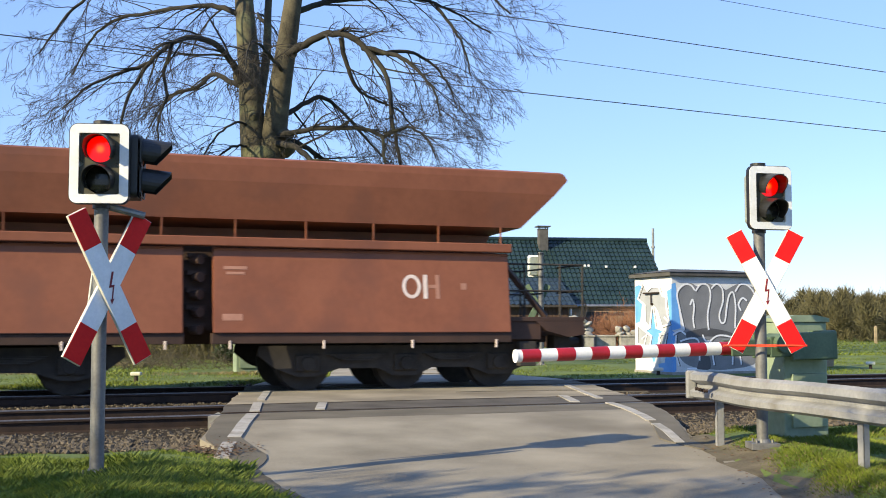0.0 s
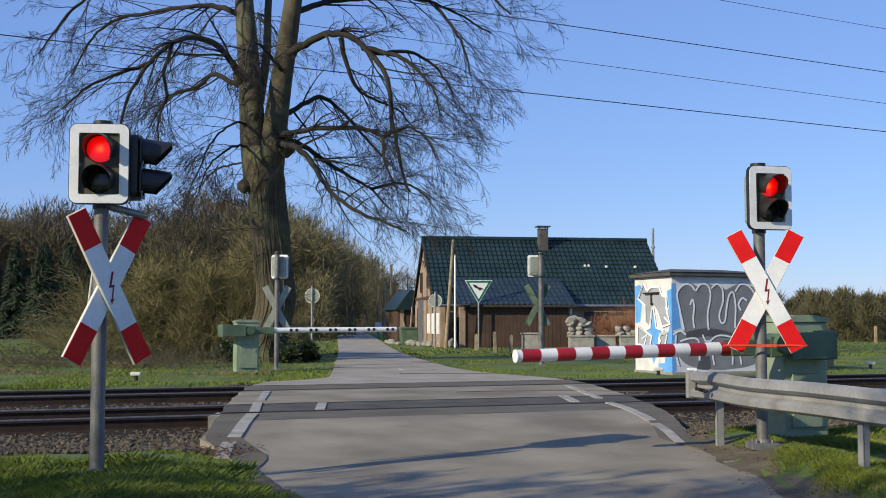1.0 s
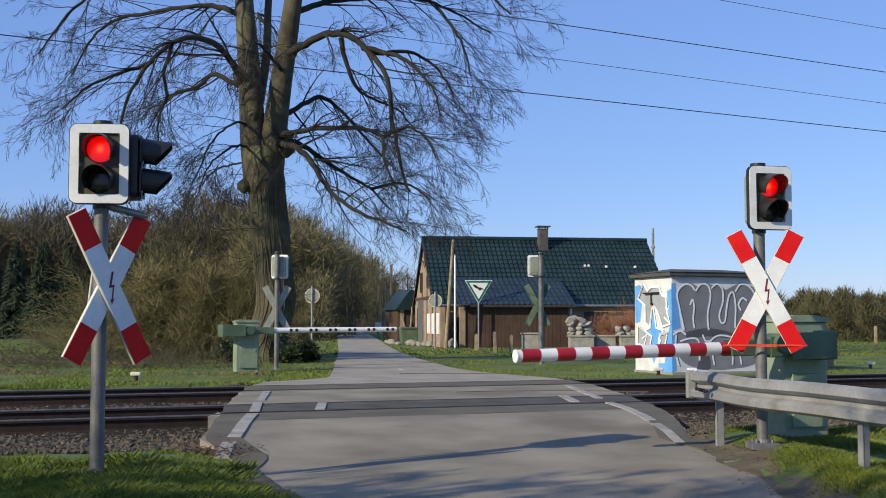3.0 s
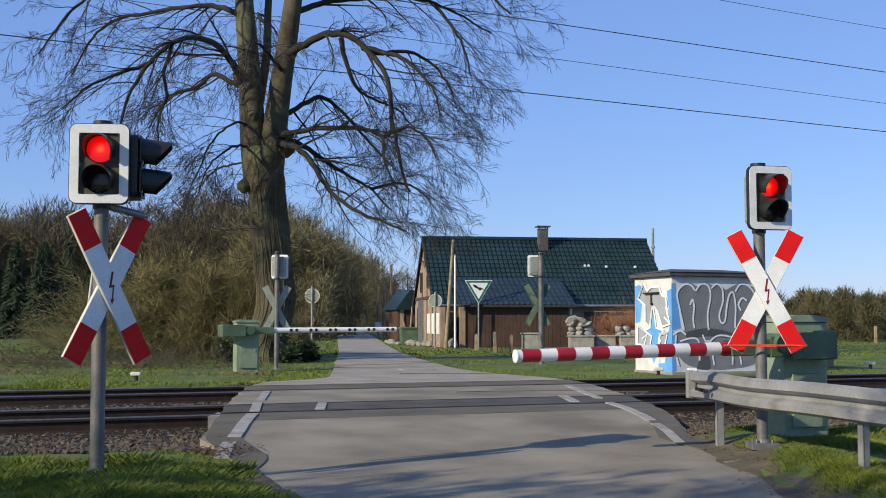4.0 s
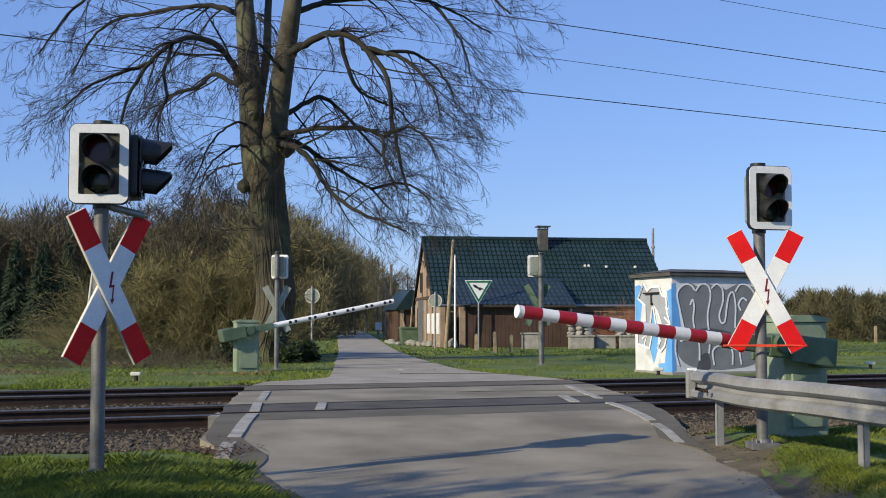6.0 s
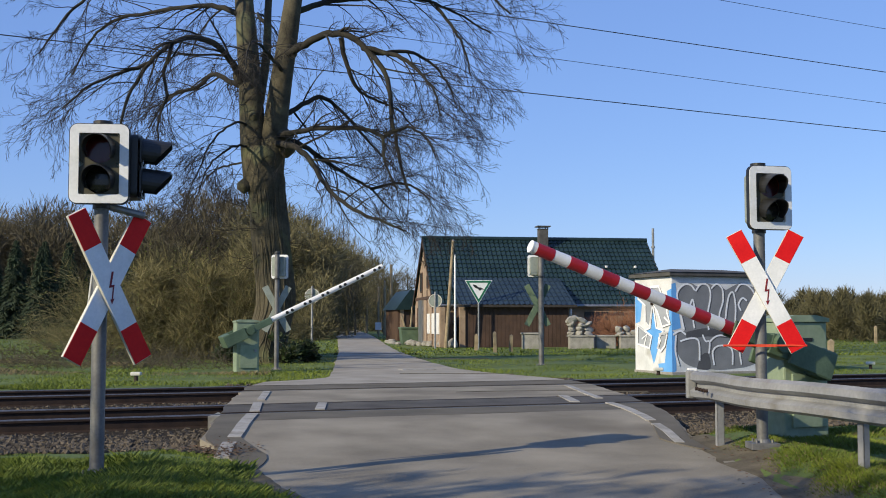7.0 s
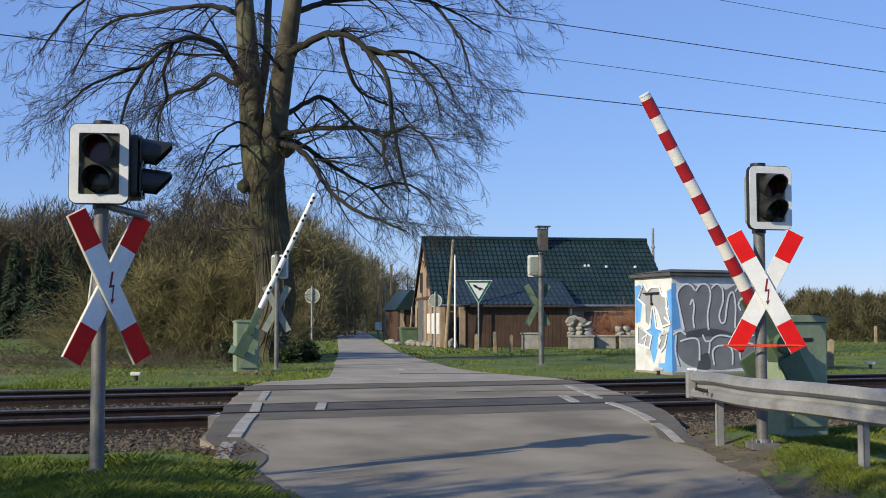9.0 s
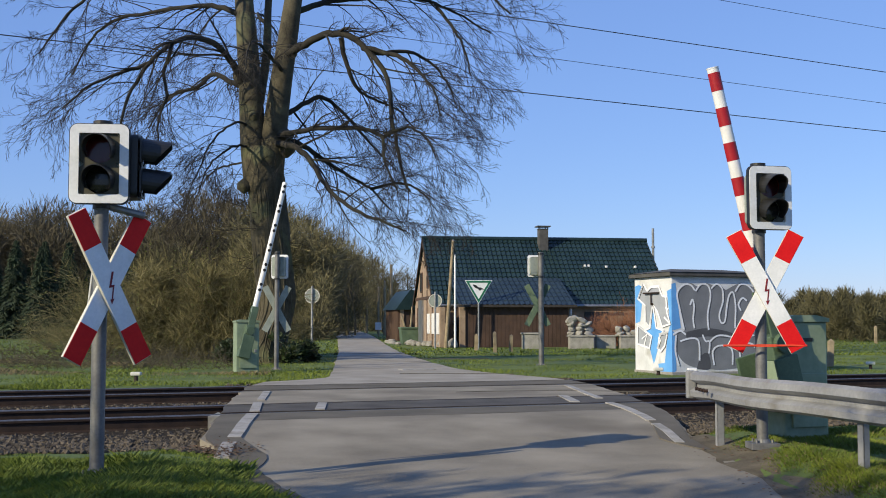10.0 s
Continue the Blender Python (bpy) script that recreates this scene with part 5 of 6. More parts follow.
def rock(bm, c, r, rng):
    res = bmesh.ops.create_icosphere(bm, subdivisions=2, radius=1)
    cuts = [(Vector((rng.uniform(-1, 1), rng.uniform(-1, 1), rng.uniform(-0.6, 1))).normalized(), rng.uniform(0.55, 0.85)) for _ in range(7)]
    k = rng.random() * 100
    for v in res["verts"]:
        f = 1 + 0.25 * noise.noise(v.co * 1.7 + Vector((k, 0, 0)))
        for nrm, lim in cuts:
            f = min(f, lim / max(0.05, v.co.dot(nrm)) if v.co.dot(nrm) > 0.05 else f)
        v.co = Vector(c) + Vector((v.co.x * r[0] * f, v.co.y * r[1] * f, v.co.z * r[2] * f))


rng = random.Random(11)
for i in range(17):
    bm = B()
    r = rng.uniform(0.16, 0.36)
    x = -3.0 + i * 0.20 + rng.uniform(-0.1, 0.1) - (0.3 if i < 4 else 0)
    y = 63.0 - i * 0.55 + rng.uniform(-0.4, 0.4)
    rock(bm, (0, 0, r * 0.55), (r, r * 0.8, r * 0.75), rng)
    ob = part("field_stone", bm, M_CONCRETE)
    ob.matrix_basis = pose(x + 0.3, y, -0.12)
    tagged(ob, "pale rounded field stone beside the lane", "stone", "field stones beside the lane")


def stone_block(x, y, w, h, tops):
    th = root("concrete_block", pose(x, y, -0.12, 0, 0, rng.uniform(-8, 8)), "mossy concrete block with a stone on top" if tops else "weathered concrete trough on the grass", "concrete block", "concrete blocks on the meadow")
    bm = B()
    box(bm, -w / 2, w / 2, -0.3, 0.3, 0, h, 0.03)
    part("block", bm, M_CONCRETE, th)
    bm = B()
    box(bm, -w / 2 - 0.05, w / 2 + 0.05, -0.35, 0.35, h, h + 0.08, 0.02)
    part("slab", bm, M_CONCRETE, th)
    return th


for x, y, w, h, tops in ((4.0, 52.0, 0.9, 0.66, False), (6.2, 52.0, 1.1, 0.55, True), (7.35, 52.5, 0.9, 0.55, False), (8.35, 52.3, 0.8, 0.55, True)):
    stone_block(x, y, w, h, tops)
    if tops:
        for k in range(11 if x < 7 else 5):
            bm = B()
            rock(bm, (0, 0, 0.12), (rng.uniform(0.14, 0.36), 0.24, rng.uniform(0.09, 0.2)), rng)
            ob = part("stacked_stone", bm, M_CONCRETE)
            ob.matrix_basis = pose(x - 0.36 + 0.34 * (k % 3) + rng.uniform(-0.08, 0.08), y + rng.uniform(-0.1, 0.1), -0.12 + h + 0.04 + 0.2 * (k // 3), rng.uniform(-20, 20), rng.uniform(-20, 20), 40 * k)
            tagged(ob, "grey stone stacked on a concrete block", "stone", "stacked stones")

for x, y, h in ((2.05, 45.5, 0.72), (2.7, 46, 0.6), (1.4, 49, 0.6), (9.75, 29.2, 0.65), (24.3, 65, 0.9)):
    th = root("fence_post", pose(x, y, -0.15, rng.uniform(-4, 4), rng.uniform(-4, 4)), "short weathered wooden fence post in the grass", "post", "fence posts")
    bm = B()
    box(bm, -0.07, 0.07, -0.07, 0.07, 0, h + 0.1, 0.012)
    part("shaft", bm, M_WOOD, th)
    bm = B()
    bmesh.ops.create_cone(bm, cap_ends=True, segments=4, radius1=0.09, radius2=0.02, depth=0.06, matrix=Matrix.Translation((0, 0, h + 0.12)) @ Matrix.Rotation(radians(45), 4, "Z"))
    part("top", bm, M_WOOD, th)

# white track-side marker and yellow valve heads
for x, y, mt, lb in ((-5.9, 22.3, M_EDGE, "small pale cable marker in the grass"), (4.55, 24.5, M_EDGE, "small pale hydrant head by the hut"), (10.4, 28.2, M_EDGE, "small white marker stone by the track"), (5.2, 24.2, M_FRAME, "white pipe valve by the hut")):
    th = root("ground_marker", pose(x, y, -0.12), lb, "marker", "small markers by the track")
    bm = B()
    box(bm, -0.10, 0.10, -0.07, 0.07, 0.16, 0.23, 0.02)
    part("cap", bm, mt, th)
    bm = B()
    cyl(bm, (0, 0, 0), (0, 0, 0.17), 0.05, 0.035, n=8)
    part("stem", bm, M_RAIL, th)


# ---- overhead wires ----
def wire(a, b, sag, r, label):
    st = Sticks()
    a, b = Vector(a), Vector(b)
    st.stick([a.lerp(b, i / 40) - Vector((0, 0, sag * 4 * (i / 40) * (1 - i / 40))) for i in range(41)], [r] * 41, 5)
    ob = st.done("power_line", M_WIRE)
    tagged(ob, label, "power line", "overhead wires")


for a, b, r in (((3.12, 39, 11.50), (18.46, 47.5, 11.56), 0.017), ((2.44, 39, 10.36), (18.43, 47.5, 10.24), 0.010), ((1.85, 39, 9.11), (18.4, 47.5, 9.06), 0.017),
                ((10.01, 39, 12.13), (18.5, 47.5, 13.39), 0.010)):
    a, b = Vector(a), Vector(b)
    wire(a - (b - a) * 2.2, b + (b - a) * 1.4, 0.10, r, "thin dark overhead wire crossing the sky")


def skip_bin():
    th = root("waste_bin", pose(-1.75, 62.5, -0.12, 0, 0, 12), "dark green metal waste container beside the farmhouse", "container")
    bm = B()
    prism(bm, [(-0.5, 0.05), (0.5, 0.05), (0.58, 0.85), (-0.58, 0.85)], 0.8, Matrix.Translation((0, -0.4, 0)))
    part("tub", bm, M_DGREEN, th)
    bm = B()
    box(bm, -0.62, 0.62, -0.45, 0.45, 0.85, 0.95, 0.03)
    part("lid", bm, M_DGREEN, th)


skip_bin()


def distant_house():
    th = root("distant_house", pose(52.0, 150, -0.2, 0, 0, 8), "distant house with a dark roof behind the hedge", "house")
    bm = B()
    box(bm, 0, 5.5, 0, 6, 0, 3.2)
    part("wall", bm, M_PLASTER, th)
    bm = B()
    prism(bm, [(-0.3, 3.2), (5.8, 3.2), (5.8, 3.4), (2.75, 4.7), (-0.3, 3.4)], 6.6, Matrix.Translation((0, -0.3, 0)))
    part("roof", bm, M_FELT, th)
    bm = B()
    cyl(bm, (4.6, 2, 3.8), (4.6, 2, 5.9), 0.09, n=6)
    part("mast", bm, M_ZINC, th)


distant_house()


# ---- trees ----
def spline(pts, k=6):
    P = [Vector(p) for p in pts]
    out = []
    for i in range(len(P) - 1):
        a, b = P[i], P[i + 1]
        p0, p3 = P[max(i - 1, 0)], P[min(i + 2, len(P) - 1)]
        for j in range(k):
            t = j / k
            out.append(0.5 * ((2 * a) + (b - p0) * t + (2 * p0 - 5 * a + 4 * b - p3) * t * t + (3 * a - p0 - 3 * b + p3) * t ** 3))
    out.append(P[-1])
    return out


def grow(big, fine, p, d, length, r, level, rng, droop, kids, spread, thin=0.006, coarse=False, wild=0.15):
    """A bent branch with side branches down to thin twigs."""
    n = (4 if level > 1 else 2) if coarse else (7 if level > 1 else 4 if level else 2)
    pts, dd = [p.copy()], d.normalized()
    for i in range(n):
        dd = (dd + Vector((rng.gauss(0, wild), rng.gauss(0, wild), rng.gauss(0, wild) - droop * (0.6 if i < n // 2 else 0.25)))).normalized()
        pts.append(pts[-1] + dd * (length / n))
    radii = [r * (1 - 0.72 * i / n) for i in range(n + 1)]
    (big if r > 0.02 else fine).stick(pts, radii, 6 if r > 0.05 else (4 if r > 0.018 else 3))
    if level == 0:
        return
    m = kids[level]
    for k in range(m):
        t = 0.2 + 0.8 * (k + rng.random()) / m
        i = min(int(t * n), n - 1)
        q = pts[i].lerp(pts[i + 1], t * n - i)
        ax = (pts[i + 1] - pts[i]).normalized()
        side = ax.orthogonal().normalized()
        side.rotate(Matrix.Rotation(rng.random() * 2 * math.pi, 3, ax))
        a = spread * rng.uniform(0.7, 1.2)
        nd = ax * math.cos(a) + side * math.sin(a)
        grow(big, fine, q, nd, length * rng.uniform(0.42, 0.68) * (1.15 - 0.5 * t), max(r * (1 - 0.7 * t) * 0.55, thin), level - 1, rng, droop, kids, spread, thin, coarse, wild)


def old_lime():
    """The great bare tree beside the lane; its own origin is at the foot of the trunk."""
    O = Vector((-5.2, 33.0, -0.1))
    th = root("bare_tree", Matrix.Translation(O), "large bare old tree with forked grey trunk and drooping branches", "tree")
    rng = random.Random(3)
    tr = Sticks()
    q = 0.01616

    def P(a, b, dep=0.0):
        return Vector(((a - 784) * q * (1 + dep / 33) + 5.2, dep, 1.15 + (573 - b) * q * (1 + dep / 33)))

    trunk = spline([(0.1, 0, -0.3), (0.05, 0, 0.3), P(488, 540), P(481, 450), P(472, 350), P(466, 300), P(466, 262)])
    n = len(trunk) - 1
    tr.stick(trunk, [(0.84 - 0.30 * min(1, i / n * 3.5)) if i < n * 0.45 else 0.54 + 0.02 * math.sin(i) for i in range(n + 1)], 18)
    a = spline([P(456, 330), P(446, 250), P(440, 160), P(432, 60), P(425, -40, 0.4), P(430, -160, 0.8), P(420, -300, 1.0)])
    n = len(a) - 1
    tr.stick(a, [0.43 - 0.26 * i / n for i in range(n + 1)], 14)
    b = spline([P(474, 330), P(482, 250, -0.1), P(492, 160, -0.2), P(506, 60, -0.3), P(520, -40, -0.3), P(540, -150), P(560, -290)])
    n = len(b) - 1
    tr.stick(b, [0.41 - 0.25 * i / n for i in range(n + 1)], 14)
    c = spline([P(455, 180, 0.3), P(468, 90, 0.7), P(470, 0, 1.0), P(480, -120, 1.4), P(470, -240, 2.0)])
    n = len(c) - 1
    tr.stick(c, [0.15 - 0.09 * i / n for i in range(n + 1)], 10)
    # burrs on the trunk
    for x, z, r in ((430, 330, 0.2), (500, 240, 0.24), (445, 205, 0.18), (510, 90, 0.2), (505, 262, 0.25), (420, 132, 0.2)):
        p = P(x, z, -0.25)
        tr.stick([p + Vector((0, 0, -r * 1.1)), p + Vector((0, 0, -0.4 * r)), p + Vector((0, 0, 0.4 * r)), p + Vector((0, 0, r * 1.1))], [r * 0.2, r, r, r * 0.2], 9)
    # bark ridges and old ivy stems running up the trunk
    for k in range(70):
        ang = 2 * math.pi * k / 70 + rng.uniform(-0.05, 0.05)
        i0, pts = rng.randrange(0, 14), []
        for i in range(i0, min(i0 + rng.randrange(8, 22), len(trunk))):
            t = i / (len(trunk) - 1)
            rr = (0.84 - 0.30 * min(1, t * 3.5)) if t < 0.45 else 0.54
            ang += rng.gauss(0, 0.035)
            pts.append(trunk[i] + Vector((math.cos(ang), math.sin(ang), 0)) * rr * 0.985)
        if len(pts) > 3:
            tr.stick(pts, [rng.uniform(0.025, 0.05) * (1 - 0.7 * abs(2 * i / len(pts) - 1)) for i in range(len(pts))], 5)
    tr.done("trunk", M_BARK, th, "furrowed grey-brown forked trunk")
    big, fine = Sticks(), Sticks()
    limbs = [
        (0.19, [P(432, 150), P(412, 118, -0.6), P(385, 82, -1.2), P(345, 62, -1.8), P(300, 72, -2.4), P(258, 108, -3.0), P(222, 170, -3.4), P(205, 230, -3.7)]),
        (0.15, [P(432, 150), P(405, 142, 0.4), P(372, 128, 1.0), P(345, 152, 1.6), P(310, 160, 2.2), P(280, 190, 2.8), P(258, 225, 3.2)]),
        (0.15, [P(430, 30), P(390, 8, 0.2), P(330, 5, 0.8), P(250, 18, 1.4), P(190, 34, 1.8), P(150, 70, 2.2), P(120, 130, 2.6)]),
        (0.14, [P(425, -60), P(350, -90, -1), P(260, -80, -1.5), P(180, -40, -2.4), P(110, 20, -3), P(60, 90, -3.4)]),
        (0.07, [P(440, 225), P(418, 215, -0.8), P(385, 235, -1.4), P(365, 262, -1.8), P(345, 310, -2.2), P(330, 350, -2.4)]),
        (0.06, [P(448, 285), P(415, 290, 0.8), P(380, 300, 1.4), P(350, 330, 1.9), P(325, 345, 2.2)]),
        (0.20, [P(500, 92, -0.4), P(530, 78, -0.9), P(570, 58, -1.5), P(615, 58, -2.0), P(655, 92, -2.5), P(685, 140, -2.8), P(694, 215, -3.0), P(705, 280, -3.2), P(725, 340, -3.4)]),
        (0.15, [P(488, 212, -0.2), P(515, 195, 0.3), P(560, 170, 1.0), P(590, 185, 1.6), P(630, 225, 2.2), P(665, 265, 2.8), P(700, 300, 3.2)]),
        (0.15, [P(488, 240, -0.3), P(520, 232, -1.0), P(575, 225, -1.8), P(640, 228, -2.5), P(676, 243, -2.9), P(680, 280, -3.1), P(700, 335, -3.4)]),
        (0.16, [P(480, 250), P(520, 250, 0.8), P(560, 275, 1.6), P(610, 308, 2.3), P(655, 335, 2.8), P(690, 372, 3.3)]),
        (0.16, [P(485, 255, -0.3), P(525, 262, -1.3), P(552, 290, -2.0), P(580, 335, -2.8), P(625, 372, -3.5), P(680, 395, -4.0), P(720, 410, -4.3)]),
        (0.16, [P(512, 20, -0.3), P(560, 0, 0.4), P(630, -10, 1.2), P(700, -12, 2.0), P(770, 0, 2.8), P(820, 25, 3.4), P(870, 55, 3.9)]),
        (0.14, [P(525, -70), P(600, -110, -1), P(690, -110, -2.0), P(780, -70, -2.8), P(850, -30, -3.2), P(905, 20, -3.6)]),
        (0.12, [P(600, 62, -1.9), P(612, 110, -1.8), P(628, 150, -1.6), P(655, 172, -1.2), P(700, 190, -0.8), P(735, 230, -0.4)]),
        (0.12, [P(640, 80, -2.3), P(700, 95, -3.0), P(740, 122, -3.4), P(768, 160, -3.8), P(780, 205, -4.0)]),
        (0.07, [P(446, 262, 0.2), P(415, 258, -1.0), P(385, 275, -1.8), P(360, 305, -2.4), P(350, 345, -2.8)]),
        (0.10, [P(300, 72, -2.4), P(285, 120, -2.6), P(290, 165, -2.8), P(275, 215, -3.0), P(280, 265, -3.1)]),
        (0.10, [P(258, 108, -3.0), P(200, 130, -3.4), P(150, 150, -3.8), P(105, 190, -4.2)]),
        (0.13, [P(430, -120), P(380, -220, 1), P(310, -260, 2), P(220, -230, 3)]),
        (0.13, [P(545, -160), P(620, -240, 1), P(720, -260, 2), P(800, -220, 3)]),
        (0.13, [P(425, -250, 1), P(400, -340, 1), P(360, -400, 1)]),
        (0.12, [P(555, -250), P(590, -340, 1), P(620, -400, 1)]),
        (0.12, [P(470, -100, 1), P(450, -220, 3), P(470, -330, 5)]),
        (0.10, [P(655, 92, -2.5), P(720, 88, -2.0), P(765, 110, -1.6), P(795, 150, -1.4), P(808, 190, -1.3)]),
        (0.09, [P(676, 243, -2.9), P(720, 225, -3.2), P(755, 245, -3.5), P(772, 280, -3.7)]),
        (0.09, [P(655, 335, 2.8), P(710, 325, 2.4), P(745, 340, 2.0), P(768, 368, 1.8)]),
        (0.10, [P(770, 0, 2.8), P(805, 50, 2.4), P(825, 90, 2.0), P(832, 130, 1.8)]),
        (0.10, [P(470, 40, 0.9), P(450, 20, 2.5), P(470, 30, 4.5), P(500, 80, 6)]),
        (0.10, [P(495, 120, -0.5), P(470, 90, -2.2), P(440, 70, -4.2), P(430, 120, -5.5)]),
    ]
    for r, pts in limbs:
        s = spline(pts, 5)
        n = len(s) - 1
        s = [p + Vector((rng.gauss(0, 0.014), rng.gauss(0, 0.02), rng.gauss(0, 0.014))) for p in s]
        big.stick(s, [0.60 * r * (1 - 0.74 * i / n) for i in range(n + 1)], 8)
        total = sum((s[i + 1] - s[i]).length for i in range(n))
        kids = 15 if total > 4 else 10
        for k in range(kids):
            t = 0.16 + 0.84 * (k + rng.random()) / kids
            i = min(int(t * n), n - 1)
            ax = (s[i + 1] - s[i]).normalized()
            side = ax.orthogonal().normalized()
            side.rotate(Matrix.Rotation(rng.random() * 2 * math.pi, 3, ax))
            ang = rng.uniform(0.45, 1.05)
            out = Vector((s[i].x - 0.3, s[i].y, 0)).normalized()
            d = ax * math.cos(ang) + side * math.sin(ang) + out * 0.45
            grow(big, fine, s[i], d, rng.uniform(1.2, 2.6) * (1.2 - 0.45 * t), max(r * (1 - 0.74 * t) * 0.26, 0.011), 3, rng, 0.10, {3: 5, 2: 4, 1: 3}, 0.55, 0.0058, False, 0.10)
    # thin water shoots along the trunk
    for k in range(60):
        t = rng.random()
        base = P(458, 480 - 330 * t) + Vector((rng.uniform(-0.55, 0.55), rng.uniform(-0.5, 0.2), 0))
        d = Vector((rng.uniform(-1, 1), rng.uniform(-1, 0.3), rng.uniform(-0.2, 0.6)))
        grow(big, fine, base, d, rng.uniform(0.5, 1.3), 0.012, 1, rng, 0.12, {1: 4}, 0.6)
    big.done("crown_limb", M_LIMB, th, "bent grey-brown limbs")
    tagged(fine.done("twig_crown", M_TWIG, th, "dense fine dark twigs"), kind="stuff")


old_lime()


def bare_mesh(rng, h, r, levels, kids, droop, base_t=0.25, lean=0.1):
    st = Sticks()
    pts = [Vector((0, 0, -0.3))]
    d = Vector((rng.uniform(-lean, lean), rng.uniform(-lean, lean), 1)).normalized()
    for i in range(8):
        d = (d + Vector((rng.gauss(0, 0.05), rng.gauss(0, 0.05), 0.05))).normalized()
        pts.append(pts[-1] + d * (h / 8))
    st.stick(pts, [r * (1 - 0.85 * i / 8) for i in range(9)], 6)
    for k in range(kids):
        t = base_t + (0.97 - base_t) * (k + rng.random()) / kids
        i = min(int(t * 8), 7)
        a = rng.random() * 2 * math.pi
        d = Vector((math.cos(a), math.sin(a), rng.uniform(0.3, 1.1)))
        grow(st, st, pts[i], d, h * rng.uniform(0.22, 0.36) * (1.25 - 0.75 * t), r * 0.3, levels, rng, droop, {3: 5, 2: 6, 1: 4}, 0.6, 0.018, True)
    return st


def scatter(name, meshes, spots, material, label, category):
    """Many far trees as one mesh."""
    vs, fs, n = [], [], 0
    for (x, y, z, s, a, k) in spots:
        st = meshes[k]
        v = np.array(st.v)
        c, sn = math.cos(a), math.sin(a)
        w = np.stack([(v[:, 0] * c - v[:, 1] * sn) * s + x, (v[:, 0] * sn + v[:, 1] * c) * s + y, v[:, 2] * s + z], 1)
        vs.append(w)
        fs.append(np.array(st.f) + n)
        n += len(v)
    ob = raw(name, np.concatenate(vs).tolist(), np.concatenate(fs).tolist(), material, smooth=True)
    return tagged(ob, label, category, kind="stuff")


def spruce_mesh(rng, h, tiers=26, arms=13, per=5):
    vs, fs = [], []
    for t in range(tiers):
        z = h * (0.06 + 0.92 * t / tiers)
        R = h * 0.20 * (1 - t / tiers) ** 0.8 + 0.12
        for k in range(arms):
            a = rng.random() * 6.283
            L = R * rng.uniform(0.65, 1.12)
            for j in range(per):
                f = (j + 0.3) / per
                for sd in (-1, 1):
                    p = Vector((math.cos(a) * L * f, math.sin(a) * L * f, z - L * f * 0.45 + rng.uniform(-0.08, 0.08)))
                    da = a + sd * rng.uniform(0.3, 1.0)
                    ln = R * 0.35 * rng.uniform(0.7, 1.3)
                    d = Vector((math.cos(da), math.sin(da), -0.45)) * ln
                    w = Vector((-math.sin(da), math.cos(da), 0.3)) * ln * 0.22
                    b = len(vs)
                    vs += [tuple(p - w * 0.6), tuple(p + d), tuple(p + w), tuple(p + d * 0.3 + Vector((0, 0, 0.1)))]
                    fs += [(b, b + 1, b + 3), (b + 3, b + 1, b + 2)]
    return vs, fs


def twig_mass(rng, h, n, lumps=9, low=0.05, length=0.9, width=0.022):
    """The fine outer twigs of one bare tree or thicket: thin slivers in uneven lumps that fan up and out."""
    st = Sticks()
    heads = []
    for _ in range(lumps):
        t = rng.uniform(low, 0.86)
        a, w = rng.random() * 6.283, 0.26 * h * (1 - 0.55 * abs(t - 0.45)) * rng.uniform(0.2, 1.0)
        heads.append((Vector((math.cos(a) * w, math.sin(a) * w, t * h)), h * rng.uniform(0.10, 0.19)))
    for _ in range(n):
        c, r = heads[rng.randrange(lumps)]
        d = Vector((rng.gauss(0, 1), rng.gauss(0, 1), rng.gauss(0.25, 1))).normalized()
        p = c + d * r * rng.uniform(0.1, 1.0) ** 0.6
        if p.z < 0.1:
            continue
        d = (d * 0.7 + Vector((rng.gauss(0, 0.4), rng.gauss(0, 0.4), 0.55 + rng.gauss(0, 0.35)))).normalized()
        q = d.cross(Vector((rng.gauss(0, 1), rng.gauss(0, 1), rng.gauss(0, 1)))).normalized() * width * rng.uniform(0.6, 1.4)
        e = p + d * length * rng.uniform(0.5, 1.3)
        m = p.lerp(e, 0.5) + q * rng.uniform(-3, 3)
        b = len(st.v)
        st.v += [tuple(p - q), tuple(p + q), tuple(m + q * 0.6), tuple(e)]
        st.f += [(b, b + 1, b + 2), (b, b + 2, b + 3)]
    return st


